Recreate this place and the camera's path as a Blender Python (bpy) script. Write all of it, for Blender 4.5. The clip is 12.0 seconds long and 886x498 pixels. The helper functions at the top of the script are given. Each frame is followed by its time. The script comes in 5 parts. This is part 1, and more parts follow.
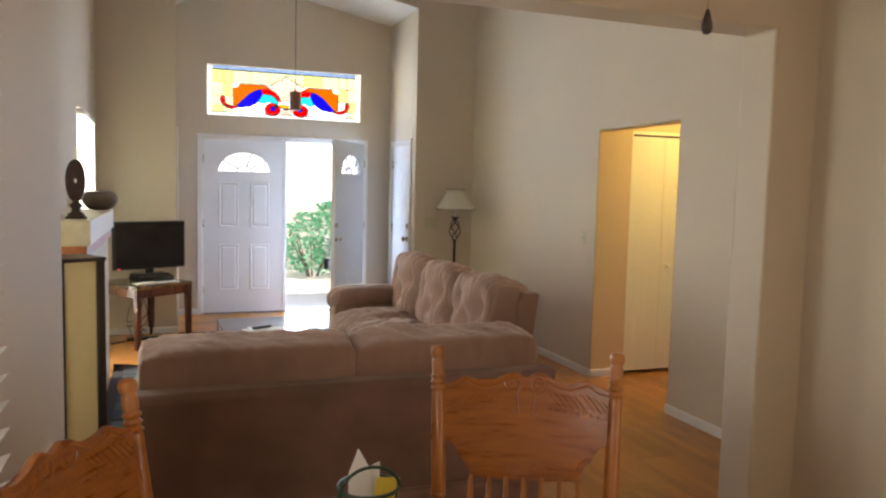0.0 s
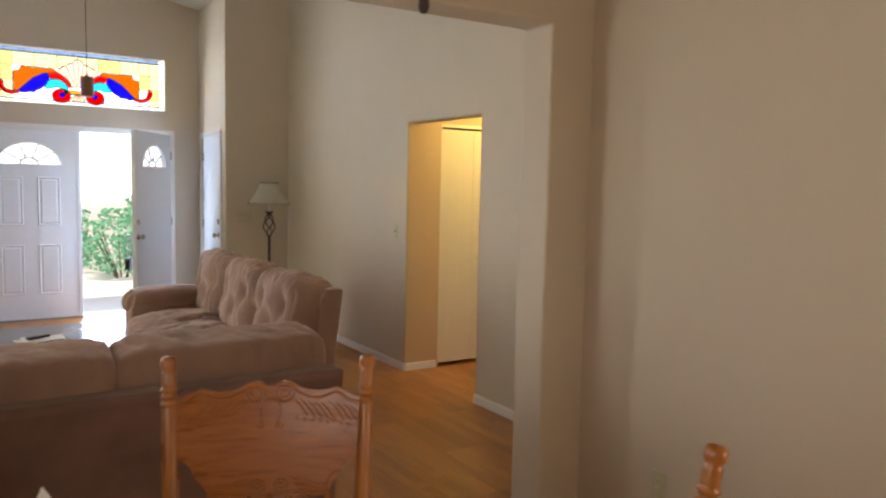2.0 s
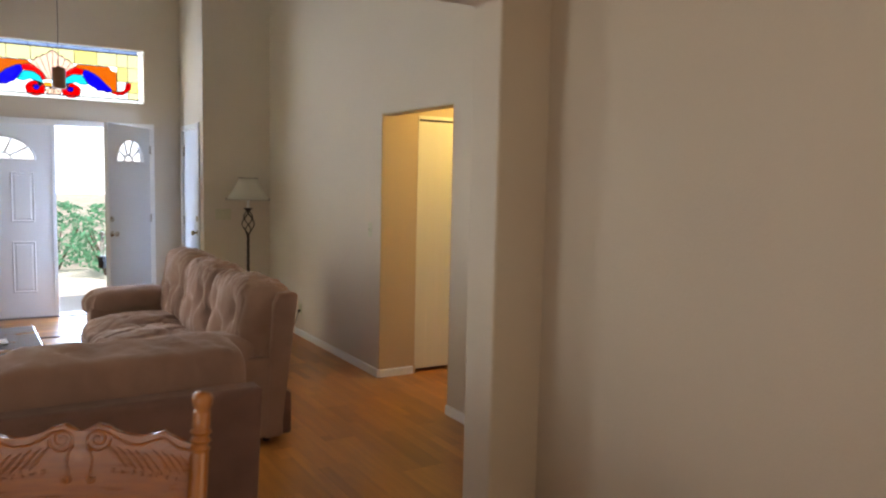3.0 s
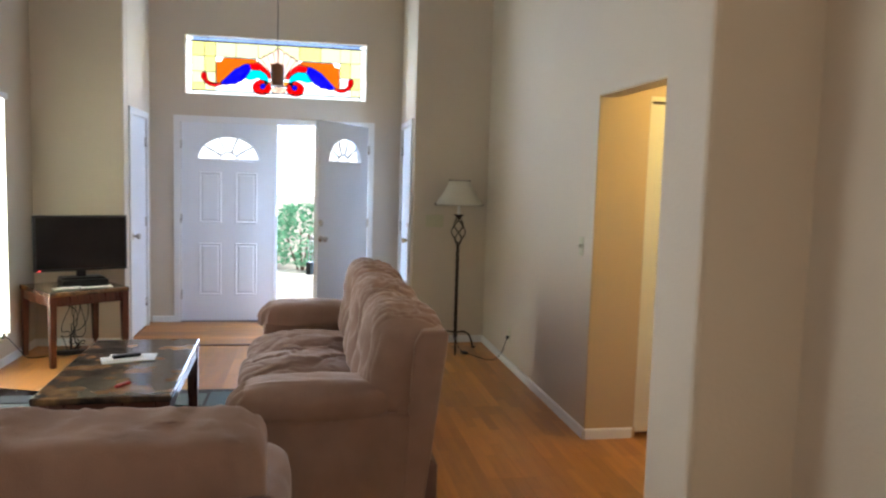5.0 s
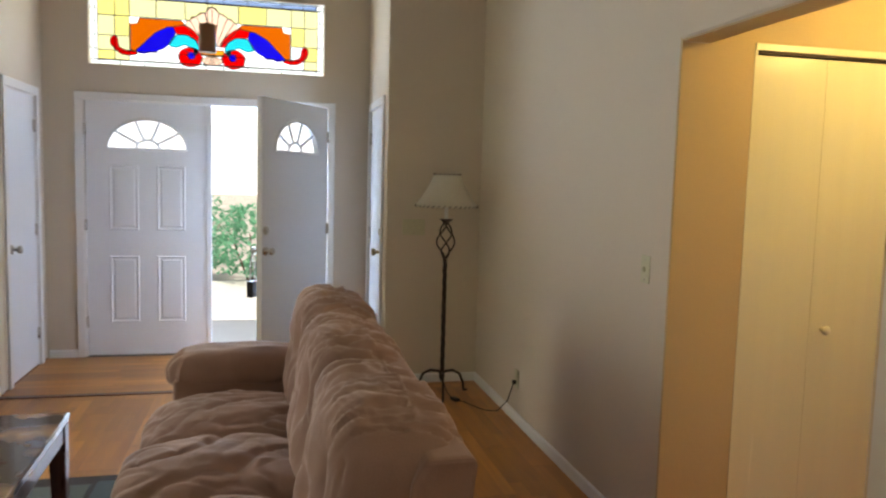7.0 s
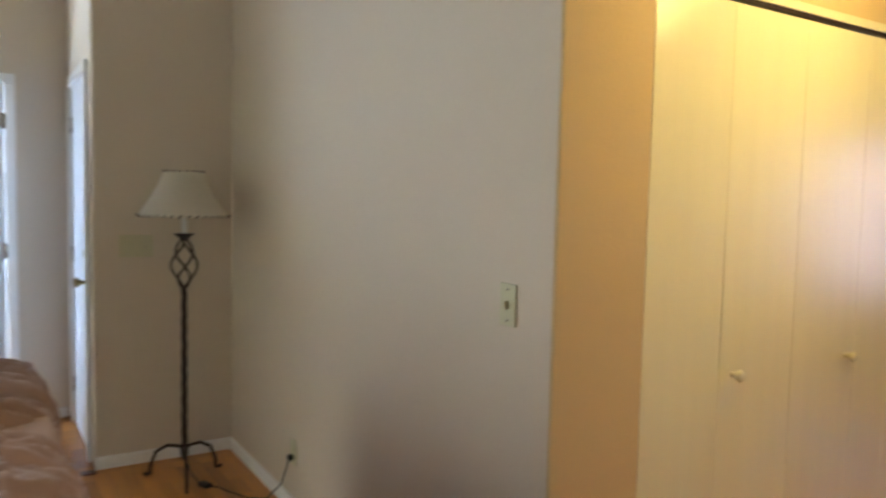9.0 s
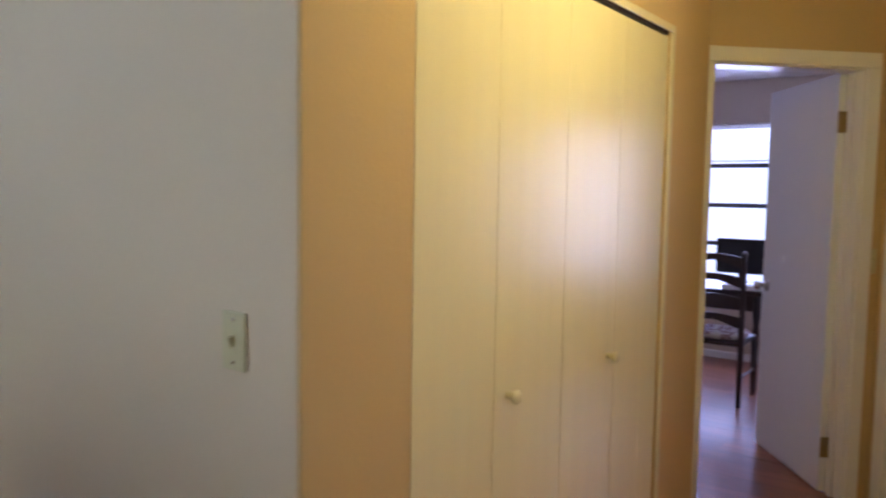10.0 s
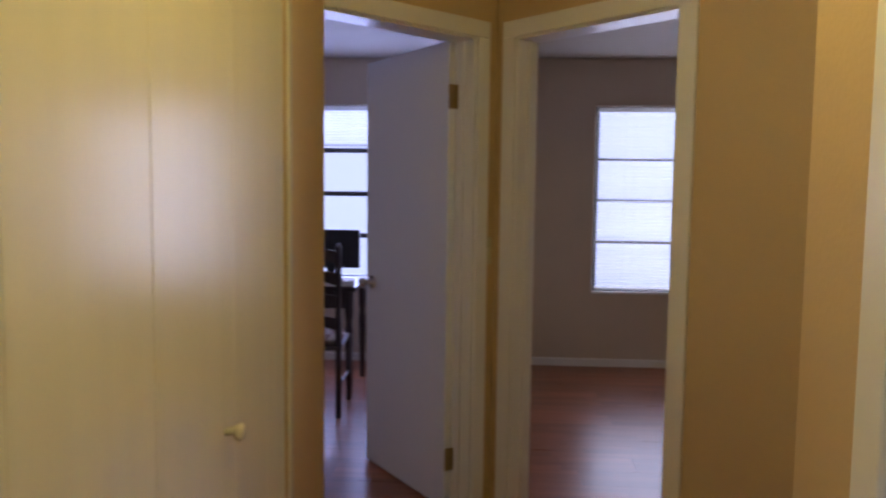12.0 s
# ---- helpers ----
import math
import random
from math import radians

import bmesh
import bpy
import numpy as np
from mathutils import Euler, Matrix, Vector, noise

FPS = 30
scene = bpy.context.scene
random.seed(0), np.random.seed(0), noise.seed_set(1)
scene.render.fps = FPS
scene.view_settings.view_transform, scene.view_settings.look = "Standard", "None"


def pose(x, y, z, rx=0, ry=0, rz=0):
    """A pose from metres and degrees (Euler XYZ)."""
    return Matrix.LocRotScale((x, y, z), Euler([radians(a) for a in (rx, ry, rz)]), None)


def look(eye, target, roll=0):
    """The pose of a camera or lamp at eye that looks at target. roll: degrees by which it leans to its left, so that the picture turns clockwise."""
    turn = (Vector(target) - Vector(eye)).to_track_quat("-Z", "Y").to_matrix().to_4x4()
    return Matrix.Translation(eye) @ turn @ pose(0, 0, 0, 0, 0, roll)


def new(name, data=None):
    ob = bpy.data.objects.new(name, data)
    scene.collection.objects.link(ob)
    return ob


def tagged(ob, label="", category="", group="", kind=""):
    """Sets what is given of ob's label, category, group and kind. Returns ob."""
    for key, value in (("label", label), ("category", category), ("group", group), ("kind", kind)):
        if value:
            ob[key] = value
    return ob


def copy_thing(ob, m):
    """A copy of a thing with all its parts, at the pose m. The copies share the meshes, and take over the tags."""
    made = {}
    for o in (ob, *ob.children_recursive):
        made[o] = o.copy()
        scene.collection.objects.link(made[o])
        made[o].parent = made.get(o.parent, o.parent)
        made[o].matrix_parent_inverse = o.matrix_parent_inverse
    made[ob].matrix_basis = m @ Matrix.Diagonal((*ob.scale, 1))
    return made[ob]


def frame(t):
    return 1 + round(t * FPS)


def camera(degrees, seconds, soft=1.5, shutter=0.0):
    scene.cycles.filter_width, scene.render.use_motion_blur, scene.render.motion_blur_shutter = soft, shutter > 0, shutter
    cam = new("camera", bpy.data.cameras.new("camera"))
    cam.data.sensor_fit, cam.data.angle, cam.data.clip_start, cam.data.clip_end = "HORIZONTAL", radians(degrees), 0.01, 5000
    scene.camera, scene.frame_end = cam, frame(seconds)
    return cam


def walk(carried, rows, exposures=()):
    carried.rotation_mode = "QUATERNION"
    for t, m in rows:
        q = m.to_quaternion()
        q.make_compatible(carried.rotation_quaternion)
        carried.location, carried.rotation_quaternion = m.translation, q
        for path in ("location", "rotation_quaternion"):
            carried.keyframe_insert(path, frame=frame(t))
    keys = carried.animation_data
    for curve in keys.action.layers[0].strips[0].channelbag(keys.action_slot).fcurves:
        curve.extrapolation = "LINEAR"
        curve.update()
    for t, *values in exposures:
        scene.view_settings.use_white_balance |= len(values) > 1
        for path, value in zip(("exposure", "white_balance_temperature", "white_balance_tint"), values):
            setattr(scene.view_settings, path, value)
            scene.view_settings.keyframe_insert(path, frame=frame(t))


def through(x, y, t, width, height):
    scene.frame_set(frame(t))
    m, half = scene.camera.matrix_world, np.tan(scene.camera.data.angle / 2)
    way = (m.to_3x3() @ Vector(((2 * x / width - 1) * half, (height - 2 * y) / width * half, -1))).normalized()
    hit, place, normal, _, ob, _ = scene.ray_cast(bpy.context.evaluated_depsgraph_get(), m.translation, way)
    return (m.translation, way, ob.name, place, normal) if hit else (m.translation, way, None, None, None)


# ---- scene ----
cam = camera(61.6, 12.0, soft=2.2, shutter=0.4)
PATH = [
    (0, (-0.277, 0.96, 1.545), (0.411, 2.831, 1.38), 1.4),
    (0.5, (-0.267, 0.968, 1.544), (0.512, 2.803, 1.38), 1.5),
    (1, (-0.257, 0.971, 1.545), (0.641, 2.751, 1.381), 1.4),
    (1.5, (-0.188, 0.996, 1.537), (0.824, 2.713, 1.372), 1.3),
    (2, (-0.006, 0.983, 1.545), (1.066, 2.663, 1.373), 1.2),
    (2.5, (0.215, 0.997, 1.553), (1.289, 2.676, 1.384), 1.3),
    (2.7, (0.303, 1.038, 1.554), (1.367, 2.723, 1.378), 1.3),
    (4.3, (1.135, 1.674, 1.538), (1.782, 3.557, 1.355), 1.4),
    (4.5, (1.205, 1.803, 1.544), (1.745, 3.72, 1.363), 1.5),
    (5, (1.355, 2.122, 1.528), (1.711, 4.082, 1.343), 1.7),
    (5.5, (1.422, 2.487, 1.521), (1.648, 4.465, 1.331), 1.7),
    (6, (1.417, 2.875, 1.511), (1.609, 4.857, 1.323), 1.7),
    (6.5, (1.452, 3.271, 1.483), (1.777, 5.236, 1.305), 1.8),
    (6.7, (1.468, 3.433, 1.497), (1.854, 5.387, 1.316), 1.7),
    (8.5, (1.734, 4.644, 1.446), (2.52, 6.476, 1.289), 1.4),
    (9, (1.797, 4.866, 1.433), (2.864, 6.551, 1.293), 1.3),
    (9.5, (1.942, 5.071, 1.432), (3.314, 6.52, 1.286), 1.1),
    (10, (2.107, 5.266, 1.442), (3.703, 6.461, 1.288), 0.9),
    (10.5, (2.31, 5.398, 1.43), (4.078, 6.319, 1.273), 0.9),
    (11, (2.527, 5.516, 1.423), (4.4, 6.203, 1.274), 0.8),
    (11.5, (2.702, 5.642, 1.42), (4.646, 6.088, 1.27), 0.6),
    (12, (2.894, 5.741, 1.411), (4.884, 5.856, 1.249), 0.7),
]
# the clip's camera closes down and cools its picture on the way
EXPOSURES = [
    (0.0, 0.32, 6900, 11), (1.5, 0.40, 6900, 12), (2.5, 0.06, 6800, 13), (4.5, 0.3, 6150, 10), (5.5, 0.33, 6350, 9), (6.5, 0.0, 6950, 10),
    (8.5, -0.05, 6700, 9), (9.0, 0.25, 6300, 8), (9.5, 0.2, 5750, 9), (10.0, 0.06, 5850, 8), (10.5, 0.06, 5700, 7), (11.0, 0.04, 5200, 8), (11.5, 0.0, 5150, 8), (12.0, -0.58, 5850, 7),
]
walk(cam, [(t, look(eye, target, roll)) for t, eye, target, roll in PATH], EXPOSURES)


# ---- light ----
def use_nodes(tree_owner):
    tree_owner.use_nodes = True
    return tree_owner.node_tree.nodes, tree_owner.node_tree.links


world = bpy.data.worlds.new("world")
scene.world = world
wn, wl = use_nodes(world)
sky = wn.new("ShaderNodeTexSky")
sky.sky_type, sky.sun_disc = "NISHITA", False
sky.sun_elevation, sky.sun_rotation = radians(68), radians(200)
wn["Background"].inputs["Strength"].default_value = 0.15
wl.new(sky.outputs[0], wn["Background"].inputs["Color"])
sun = new("sun", bpy.data.lights.new("sun", "SUN"))
sun.data.energy, sun.data.angle, sun.data.color = 5.0, radians(0.5), (1.0, 0.95, 0.86)
sun.matrix_world = look((0, 0, 0), (0.128, 0.352, -0.927))


def window_lamp(eye, target, width, height, power, color):
    lamp = new("window_daylight", bpy.data.lights.new("window_daylight", "AREA"))
    lamp.data.shape, lamp.data.size, lamp.data.size_y = "RECTANGLE", width, height
    lamp.data.energy, lamp.data.color = power, color
    lamp.matrix_world = look(eye, target)
    return lamp


DAY = (0.76, 0.87, 1.0)
window_lamp((-1.25, 7.87, 1.2), (5, 7.87, 1.0), 1.3, 1.9, 128, (0.98, 0.97, 0.95))
window_lamp((-1.25, 4.95, 1.2), (5, 4.95, 1.0), 1.3, 1.9, 72, (0.97, 0.97, 0.95))
window_lamp((-0.85, 1.3, 1.5), (5, 1.3, 1.2), 2.0, 1.2, 9, (1.0, 0.90, 0.76))
# warm fill from an invented opening, for the dining room's left wall
window_lamp((2.55, -0.5, 1.2), (-0.6, 2.2, 1.1), 1.5, 1.9, 26, (1.0, 0.85, 0.61))
window_lamp((1.02, 10.4, 2.6), (1.02, 0, 1.2), 1.8, 0.6, 45, DAY)
window_lamp((1.3, 10.5, 1.1), (1.1, 0, 1.0), 0.7, 2.0, 80, (0.50, 0.68, 1.0))
window_lamp((9.15, 6.95, 1.36), (0, 6.95, 1.2), 1.5, 1.4, 82, (0.48, 0.50, 1.0))
window_lamp((9.15, 4.15, 1.34), (0, 4.15, 1.2), 1.5, 1.4, 60, (0.78, 0.74, 1.0))
bulb = new("hall_bulb", bpy.data.lights.new("hall_bulb", "POINT"))
bulb.data.energy, bulb.data.color, bulb.data.shadow_soft_size = 20, (1.0, 0.745, 0.24), 0.14
bulb.location = (3.95, 5.62, 2.22)


# ---- materials ----
def material(name, color, rough=0.5, metal=0.0, color2=None, scale=8.0, detail=3.0, stretch=(1, 1, 1), bump=0.0, bump_scale=60.0,
             sheen=0.0, coat=0.0, per_object=0.0, rough_var=0.1, contrast=(0.25, 0.75), coords="Object"):
    """A paint, cloth, wood or metal: two colours blended by a noise, a fine grain and a bump."""
    m = bpy.data.materials.new(name)
    n, l = use_nodes(m)
    b = n["Principled BSDF"]
    b.inputs["Metallic"].default_value = metal
    if sheen:
        b.inputs["Sheen Weight"].default_value, b.inputs["Sheen Roughness"].default_value = sheen, 0.4
        b.inputs["Sheen Tint"].default_value = (1.0, 0.86, 0.78, 1)
    if coat:
        b.inputs["Coat Weight"].default_value, b.inputs["Coat Roughness"].default_value = coat, 0.12
    tc = n.new("ShaderNodeTexCoord")
    mp = n.new("ShaderNodeMapping")
    mp.inputs["Scale"].default_value = stretch
    l.new(tc.outputs[coords], mp.inputs["Vector"])
    if per_object:
        info = n.new("ShaderNodeObjectInfo")
        mul = n.new("ShaderNodeMath")
        mul.operation = "MULTIPLY"
        mul.inputs[1].default_value = 37.0
        l.new(info.outputs["Random"], mul.inputs[0])
        l.new(mul.outputs[0], mp.inputs["Location"])
    big = n.new("ShaderNodeTexNoise")
    big.inputs["Scale"].default_value, big.inputs["Detail"].default_value = scale, detail
    l.new(mp.outputs[0], big.inputs["Vector"])
    ramp = n.new("ShaderNodeValToRGB")
    ramp.color_ramp.elements[0].position, ramp.color_ramp.elements[1].position = contrast
    ramp.color_ramp.elements[0].color = (*(color2 or [c * 0.94 for c in color]), 1)
    ramp.color_ramp.elements[1].color = (*color, 1)
    l.new(big.outputs["Fac"], ramp.inputs["Fac"])
    out = ramp.outputs["Color"]
    if per_object:
        hsv = n.new("ShaderNodeHueSaturation")
        rng = n.new("ShaderNodeMapRange")
        rng.inputs["To Min"].default_value, rng.inputs["To Max"].default_value = 1 - per_object, 1 + per_object
        l.new(info.outputs["Random"], rng.inputs["Value"])
        l.new(rng.outputs[0], hsv.inputs["Value"])
        l.new(out, hsv.inputs["Color"])
        out = hsv.outputs["Color"]
    l.new(out, b.inputs["Base Color"])
    fine = n.new("ShaderNodeTexNoise")
    fine.inputs["Scale"].default_value, fine.inputs["Detail"].default_value = bump_scale, 3.0
    l.new(mp.outputs[0], fine.inputs["Vector"])
    rr = n.new("ShaderNodeMapRange")
    rr.inputs["To Min"].default_value, rr.inputs["To Max"].default_value = max(0.02, rough - rough_var), min(1.0, rough + rough_var)
    l.new(big.outputs["Fac"], rr.inputs["Value"])
    l.new(rr.outputs[0], b.inputs["Roughness"])
    if bump:
        bp = n.new("ShaderNodeBump")
        bp.inputs["Strength"].default_value, bp.inputs["Distance"].default_value = bump, 0.003
        l.new(fine.outputs["Fac"], bp.inputs["Height"])
        l.new(bp.outputs[0], b.inputs["Normal"])
    return m


def glass(name, tint=(1, 1, 1), gloss=0.06):
    m = bpy.data.materials.new(name)
    n, l = use_nodes(m)
    t = n.new("ShaderNodeBsdfTransparent")
    t.inputs["Color"].default_value = (*tint, 1)
    g = n.new("ShaderNodeBsdfGlossy")
    g.inputs["Roughness"].default_value = 0.03
    mix = n.new("ShaderNodeMixShader")
    mix.inputs["Fac"].default_value = gloss
    l.new(t.outputs[0], mix.inputs[1])
    l.new(g.outputs[0], mix.inputs[2])
    l.new(mix.outputs[0], n["Material Output"].inputs["Surface"])
    return m


def thin_cloth(name, color, through=0.5):
    """A shade, paper or blind slat that lets light pass."""
    m = bpy.data.materials.new(name)
    n, l = use_nodes(m)
    d = n["Principled BSDF"]
    d.inputs["Base Color"].default_value = (*color, 1)
    d.inputs["Roughness"].default_value = 0.6
    tr = n.new("ShaderNodeBsdfTranslucent")
    noise_tex = n.new("ShaderNodeTexNoise")
    noise_tex.inputs["Scale"].default_value = 30
    mixc = n.new("ShaderNodeMixRGB")
    mixc.inputs[1].default_value, mixc.inputs[2].default_value = (*color, 1), (*[c * 0.88 for c in color], 1)
    l.new(noise_tex.outputs["Fac"], mixc.inputs[0])
    l.new(mixc.outputs[0], tr.inputs["Color"])
    l.new(mixc.outputs[0], d.inputs["Base Color"])
    mix = n.new("ShaderNodeMixShader")
    mix.inputs["Fac"].default_value = through
    l.new(d.outputs[0], mix.inputs[1])
    l.new(tr.outputs[0], mix.inputs[2])
    l.new(mix.outputs[0], n["Material Output"].inputs["Surface"])
    return m


WALL = material("beige_drywall", (0.66, 0.575, 0.46), 0.7, color2=(0.63, 0.55, 0.435), scale=1.2, bump=0.25, bump_scale=90)
# wall paint with the hall lamp's yellow light mixed into its colour
HALL = material("lamp_warmed_drywall", (0.61, 0.455, 0.26), 0.7, color2=(0.58, 0.43, 0.24), scale=1.2, bump=0.25, bump_scale=90)
CEIL = material("white_ceiling", (0.78, 0.76, 0.72), 0.85, scale=2.0, bump=0.5, bump_scale=120)
TRIM = material("white_trim_paint", (0.84, 0.83, 0.81), 0.35, color2=(0.81, 0.80, 0.775), scale=2.0, detail=1.0, rough_var=0.02, contrast=(0.0, 1.0))
DOOR_WHITE = material("white_door_paint", (0.84, 0.86, 0.89), 0.38, color2=(0.81, 0.83, 0.86), scale=1.2, detail=1.0, rough_var=0.02, contrast=(0.0, 1.0))
CLOSET_WHITE = material("cream_door_paint", (0.80, 0.755, 0.59), 0.25, color2=(0.765, 0.72, 0.55), scale=3.0, detail=3.0, stretch=(6, 6, 0.25), rough_var=0.05, contrast=(0.2, 0.8), bump=0.14, bump_scale=7)
OAK_FLOOR = material("oak_laminate", (0.53, 0.23, 0.055), 0.33, color2=(0.42, 0.17, 0.04), scale=3.0, detail=8, stretch=(9, 0.7, 1), bump=0.06,
                     bump_scale=40, per_object=0.14, rough_var=0.08, contrast=(0.3, 0.7))
RED_FLOOR = material("reddish_laminate", (0.33, 0.13, 0.065), 0.3, color2=(0.24, 0.085, 0.04), scale=3.0, detail=8, stretch=(9, 0.7, 1), bump=0.05,
                     bump_scale=40, per_object=0.14, rough_var=0.06, contrast=(0.3, 0.7))
UNDERLAY = material("brown_underlay", (0.24, 0.11, 0.045), 0.9)
SUEDE = material("brown_microfibre", (0.385, 0.242, 0.186), 0.9, color2=(0.275, 0.168, 0.126), scale=5.0, detail=6, bump=0.4, bump_scale=220, sheen=0.5)
# darker copy of SUEDE: shade on bases and loveseat back put into the colour
SUEDE_SHADED = material("brown_microfibre_shaded", (0.25, 0.140, 0.112), 0.9, color2=(0.15, 0.083, 0.067), scale=4.0, detail=8, bump=0.4, bump_scale=220, sheen=0.4, contrast=(0.3, 0.7))
OAK = material("golden_oak", (0.38, 0.115, 0.012), 0.3, color2=(0.23, 0.062, 0.007), scale=6.0, detail=8, stretch=(1.4, 12, 14), bump=0.12, bump_scale=25, coat=0.6, contrast=(0.3, 0.7))
OAK_UP = material("golden_oak_turned", (0.42, 0.15, 0.025), 0.3, color2=(0.28, 0.088, 0.013), scale=4.0, detail=8, stretch=(9, 9, 1), bump=0.12, bump_scale=25, coat=0.3, contrast=(0.3, 0.7))
CHERRY = material("dark_cherry_wood", (0.15, 0.042, 0.02), 0.3, color2=(0.055, 0.016, 0.010), scale=5.0, stretch=(8, 8, 1), bump=0.08, coat=0.3)
DARKWOOD = material("espresso_wood", (0.035, 0.018, 0.013), 0.35, color2=(0.02, 0.011, 0.009), scale=6.0, stretch=(8, 8, 1), bump=0.08)
IRON = material("dark_wrought_iron", (0.045, 0.03, 0.025), 0.5, 0.6, scale=30, bump=0.3, bump_scale=80)
STEEL = material("satin_nickel", (0.55, 0.52, 0.47), 0.28, 1.0, scale=20)
BRASS = material("aged_brass", (0.42, 0.32, 0.16), 0.35, 1.0, scale=20)
BLACK = material("black_plastic", (0.012, 0.012, 0.014), 0.35, scale=15, bump=0.05)
SCREEN = material("dark_screen", (0.006, 0.007, 0.009), 0.12, scale=3)
GREY_METAL = material("grey_metal", (0.25, 0.25, 0.26), 0.4, 0.8, scale=15)
PLATE = material("almond_plate", (0.58, 0.56, 0.37), 0.35, scale=8)
PAPER = material("white_paper", (0.82, 0.82, 0.80), 0.7, scale=12)
YELLOW = material("yellow_paper", (0.75, 0.55, 0.06), 0.6, scale=12)
GREEN_WIRE = material("dark_green_wire", (0.02, 0.05, 0.03), 0.4, scale=12)
RED = material("red_plastic", (0.45, 0.02, 0.015), 0.35, scale=12)
STONE = material("travertine", (0.66, 0.54, 0.40), 0.45, color2=(0.50, 0.39, 0.27), scale=14, detail=9, bump=0.2, bump_scale=60)
TERRA = material("terracotta_tile", (0.42, 0.13, 0.05), 0.5, color2=(0.32, 0.09, 0.035), scale=10, bump=0.15)
SLATE = material("grey_slate", (0.30, 0.28, 0.26), 0.5, color2=(0.2, 0.185, 0.17), scale=9, bump=0.2)
CLAY = material("grey_clay", (0.20, 0.165, 0.12), 0.55, color2=(0.12, 0.10, 0.075), scale=18, bump=0.3)
CARVED = material("carved_dark_wood", (0.055, 0.02, 0.016), 0.4, color2=(0.03, 0.012, 0.01), scale=12, bump=0.2)
RICE = thin_cloth("cream_rice_paper", (0.92, 0.78, 0.46), 0.25)
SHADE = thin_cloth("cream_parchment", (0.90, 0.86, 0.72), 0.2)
VANE = thin_cloth("pale_green_vane", (0.74, 0.78, 0.64), 0.27)
SLAT = thin_cloth("white_slat", (0.86, 0.86, 0.84), 0.45)
GLASS = glass("clear_glass")
CONCRETE = material("pale_concrete", (0.62, 0.58, 0.52), 0.85, scale=4, bump=0.3, bump_scale=50)
SOIL = material("dry_soil", (0.52, 0.47, 0.39), 0.95, color2=(0.17, 0.165, 0.14), scale=2, bump=0.5, bump_scale=20)
LEAF = thin_cloth("green_leaf", (0.16, 0.42, 0.24), 0.4)
TWIG = material("brown_twig", (0.12, 0.08, 0.05), 0.8, scale=9)


def marble():
    m = material("dark_marble", (0.34, 0.19, 0.085), 0.11, color2=(0.026, 0.024, 0.028), scale=7.0, detail=12, bump=0.0, rough_var=0.03, contrast=(0.36, 0.66))
    n, l = m.node_tree.nodes, m.node_tree.links
    ramp = [x for x in n if x.bl_idname == "ShaderNodeValToRGB"][0]
    e = ramp.color_ramp.elements.new(0.50)
    e.color = (0.13, 0.085, 0.058, 1)
    e2 = ramp.color_ramp.elements.new(0.74)
    e2.color = (0.36, 0.25, 0.16, 1)
    return m


MARBLE = marble()


def printed_strips(m, low):
    """Laminate boards carry a print of three narrow strips with staggered ends."""
    n, l = m.node_tree.nodes, m.node_tree.links
    b = n["Principled BSDF"]
    colour = b.inputs["Base Color"].links[0].from_socket
    tc, mp, info = n.new("ShaderNodeTexCoord"), n.new("ShaderNodeMapping"), n.new("ShaderNodeObjectInfo")
    mul = n.new("ShaderNodeMath")
    mul.operation = "MULTIPLY"
    mul.inputs[1].default_value = 63.0
    l.new(info.outputs["Random"], mul.inputs[0])
    both_ways = n.new("ShaderNodeCombineXYZ")
    l.new(mul.outputs[0], both_ways.inputs["X"])
    l.new(both_ways.outputs[0], mp.inputs["Location"])
    mp.inputs["Rotation"].default_value = (0, 0, math.pi / 2)
    l.new(tc.outputs["Object"], mp.inputs["Vector"])
    strips = n.new("ShaderNodeTexBrick")
    strips.offset, strips.offset_frequency = 0.37, 2
    for key, value in (("Scale", 1.0), ("Mortar Size", 0.0), ("Bias", 0.0), ("Brick Width", 0.47), ("Row Height", 0.0634)):
        strips.inputs[key].default_value = value
    strips.inputs["Color1"].default_value, strips.inputs["Color2"].default_value = (1.1, 1.1, 1.1, 1), (low, low, low, 1)
    l.new(mp.outputs[0], strips.inputs["Vector"])
    mix = n.new("ShaderNodeMixRGB")
    mix.blend_type = "MULTIPLY"
    mix.inputs[0].default_value = 1.0
    l.new(colour, mix.inputs[1])
    l.new(strips.outputs["Color"], mix.inputs[2])
    l.new(mix.outputs[0], b.inputs["Base Color"])


printed_strips(OAK_FLOOR, 0.84)
printed_strips(RED_FLOOR, 0.82)


# ---- mesh helpers ----
def mesh_of(name, bm, mat, smooth=False):
    me = bpy.data.meshes.new(name)
    bmesh.ops.recalc_face_normals(bm, faces=bm.faces)
    bm.to_mesh(me)
    bm.free()
    for x in (mat if isinstance(mat, (list, tuple)) else [mat]):
        me.materials.append(x)
    if smooth:
        for p in me.polygons:
            p.use_smooth = True
    return me


def part(name, bm, mat, parent=None, label="", smooth=False, m=None):
    ob = new(name, mesh_of(name, bm, mat, smooth))
    if parent:
        ob.parent = parent
    if m:
        ob.matrix_local = m
    return tagged(ob, label)


def thing(name, label, category, m=None, group="", kind=""):
    ob = new(name)
    ob.empty_display_size = 0.1
    if m:
        ob.matrix_world = m
    return tagged(ob, label, category, group, kind)


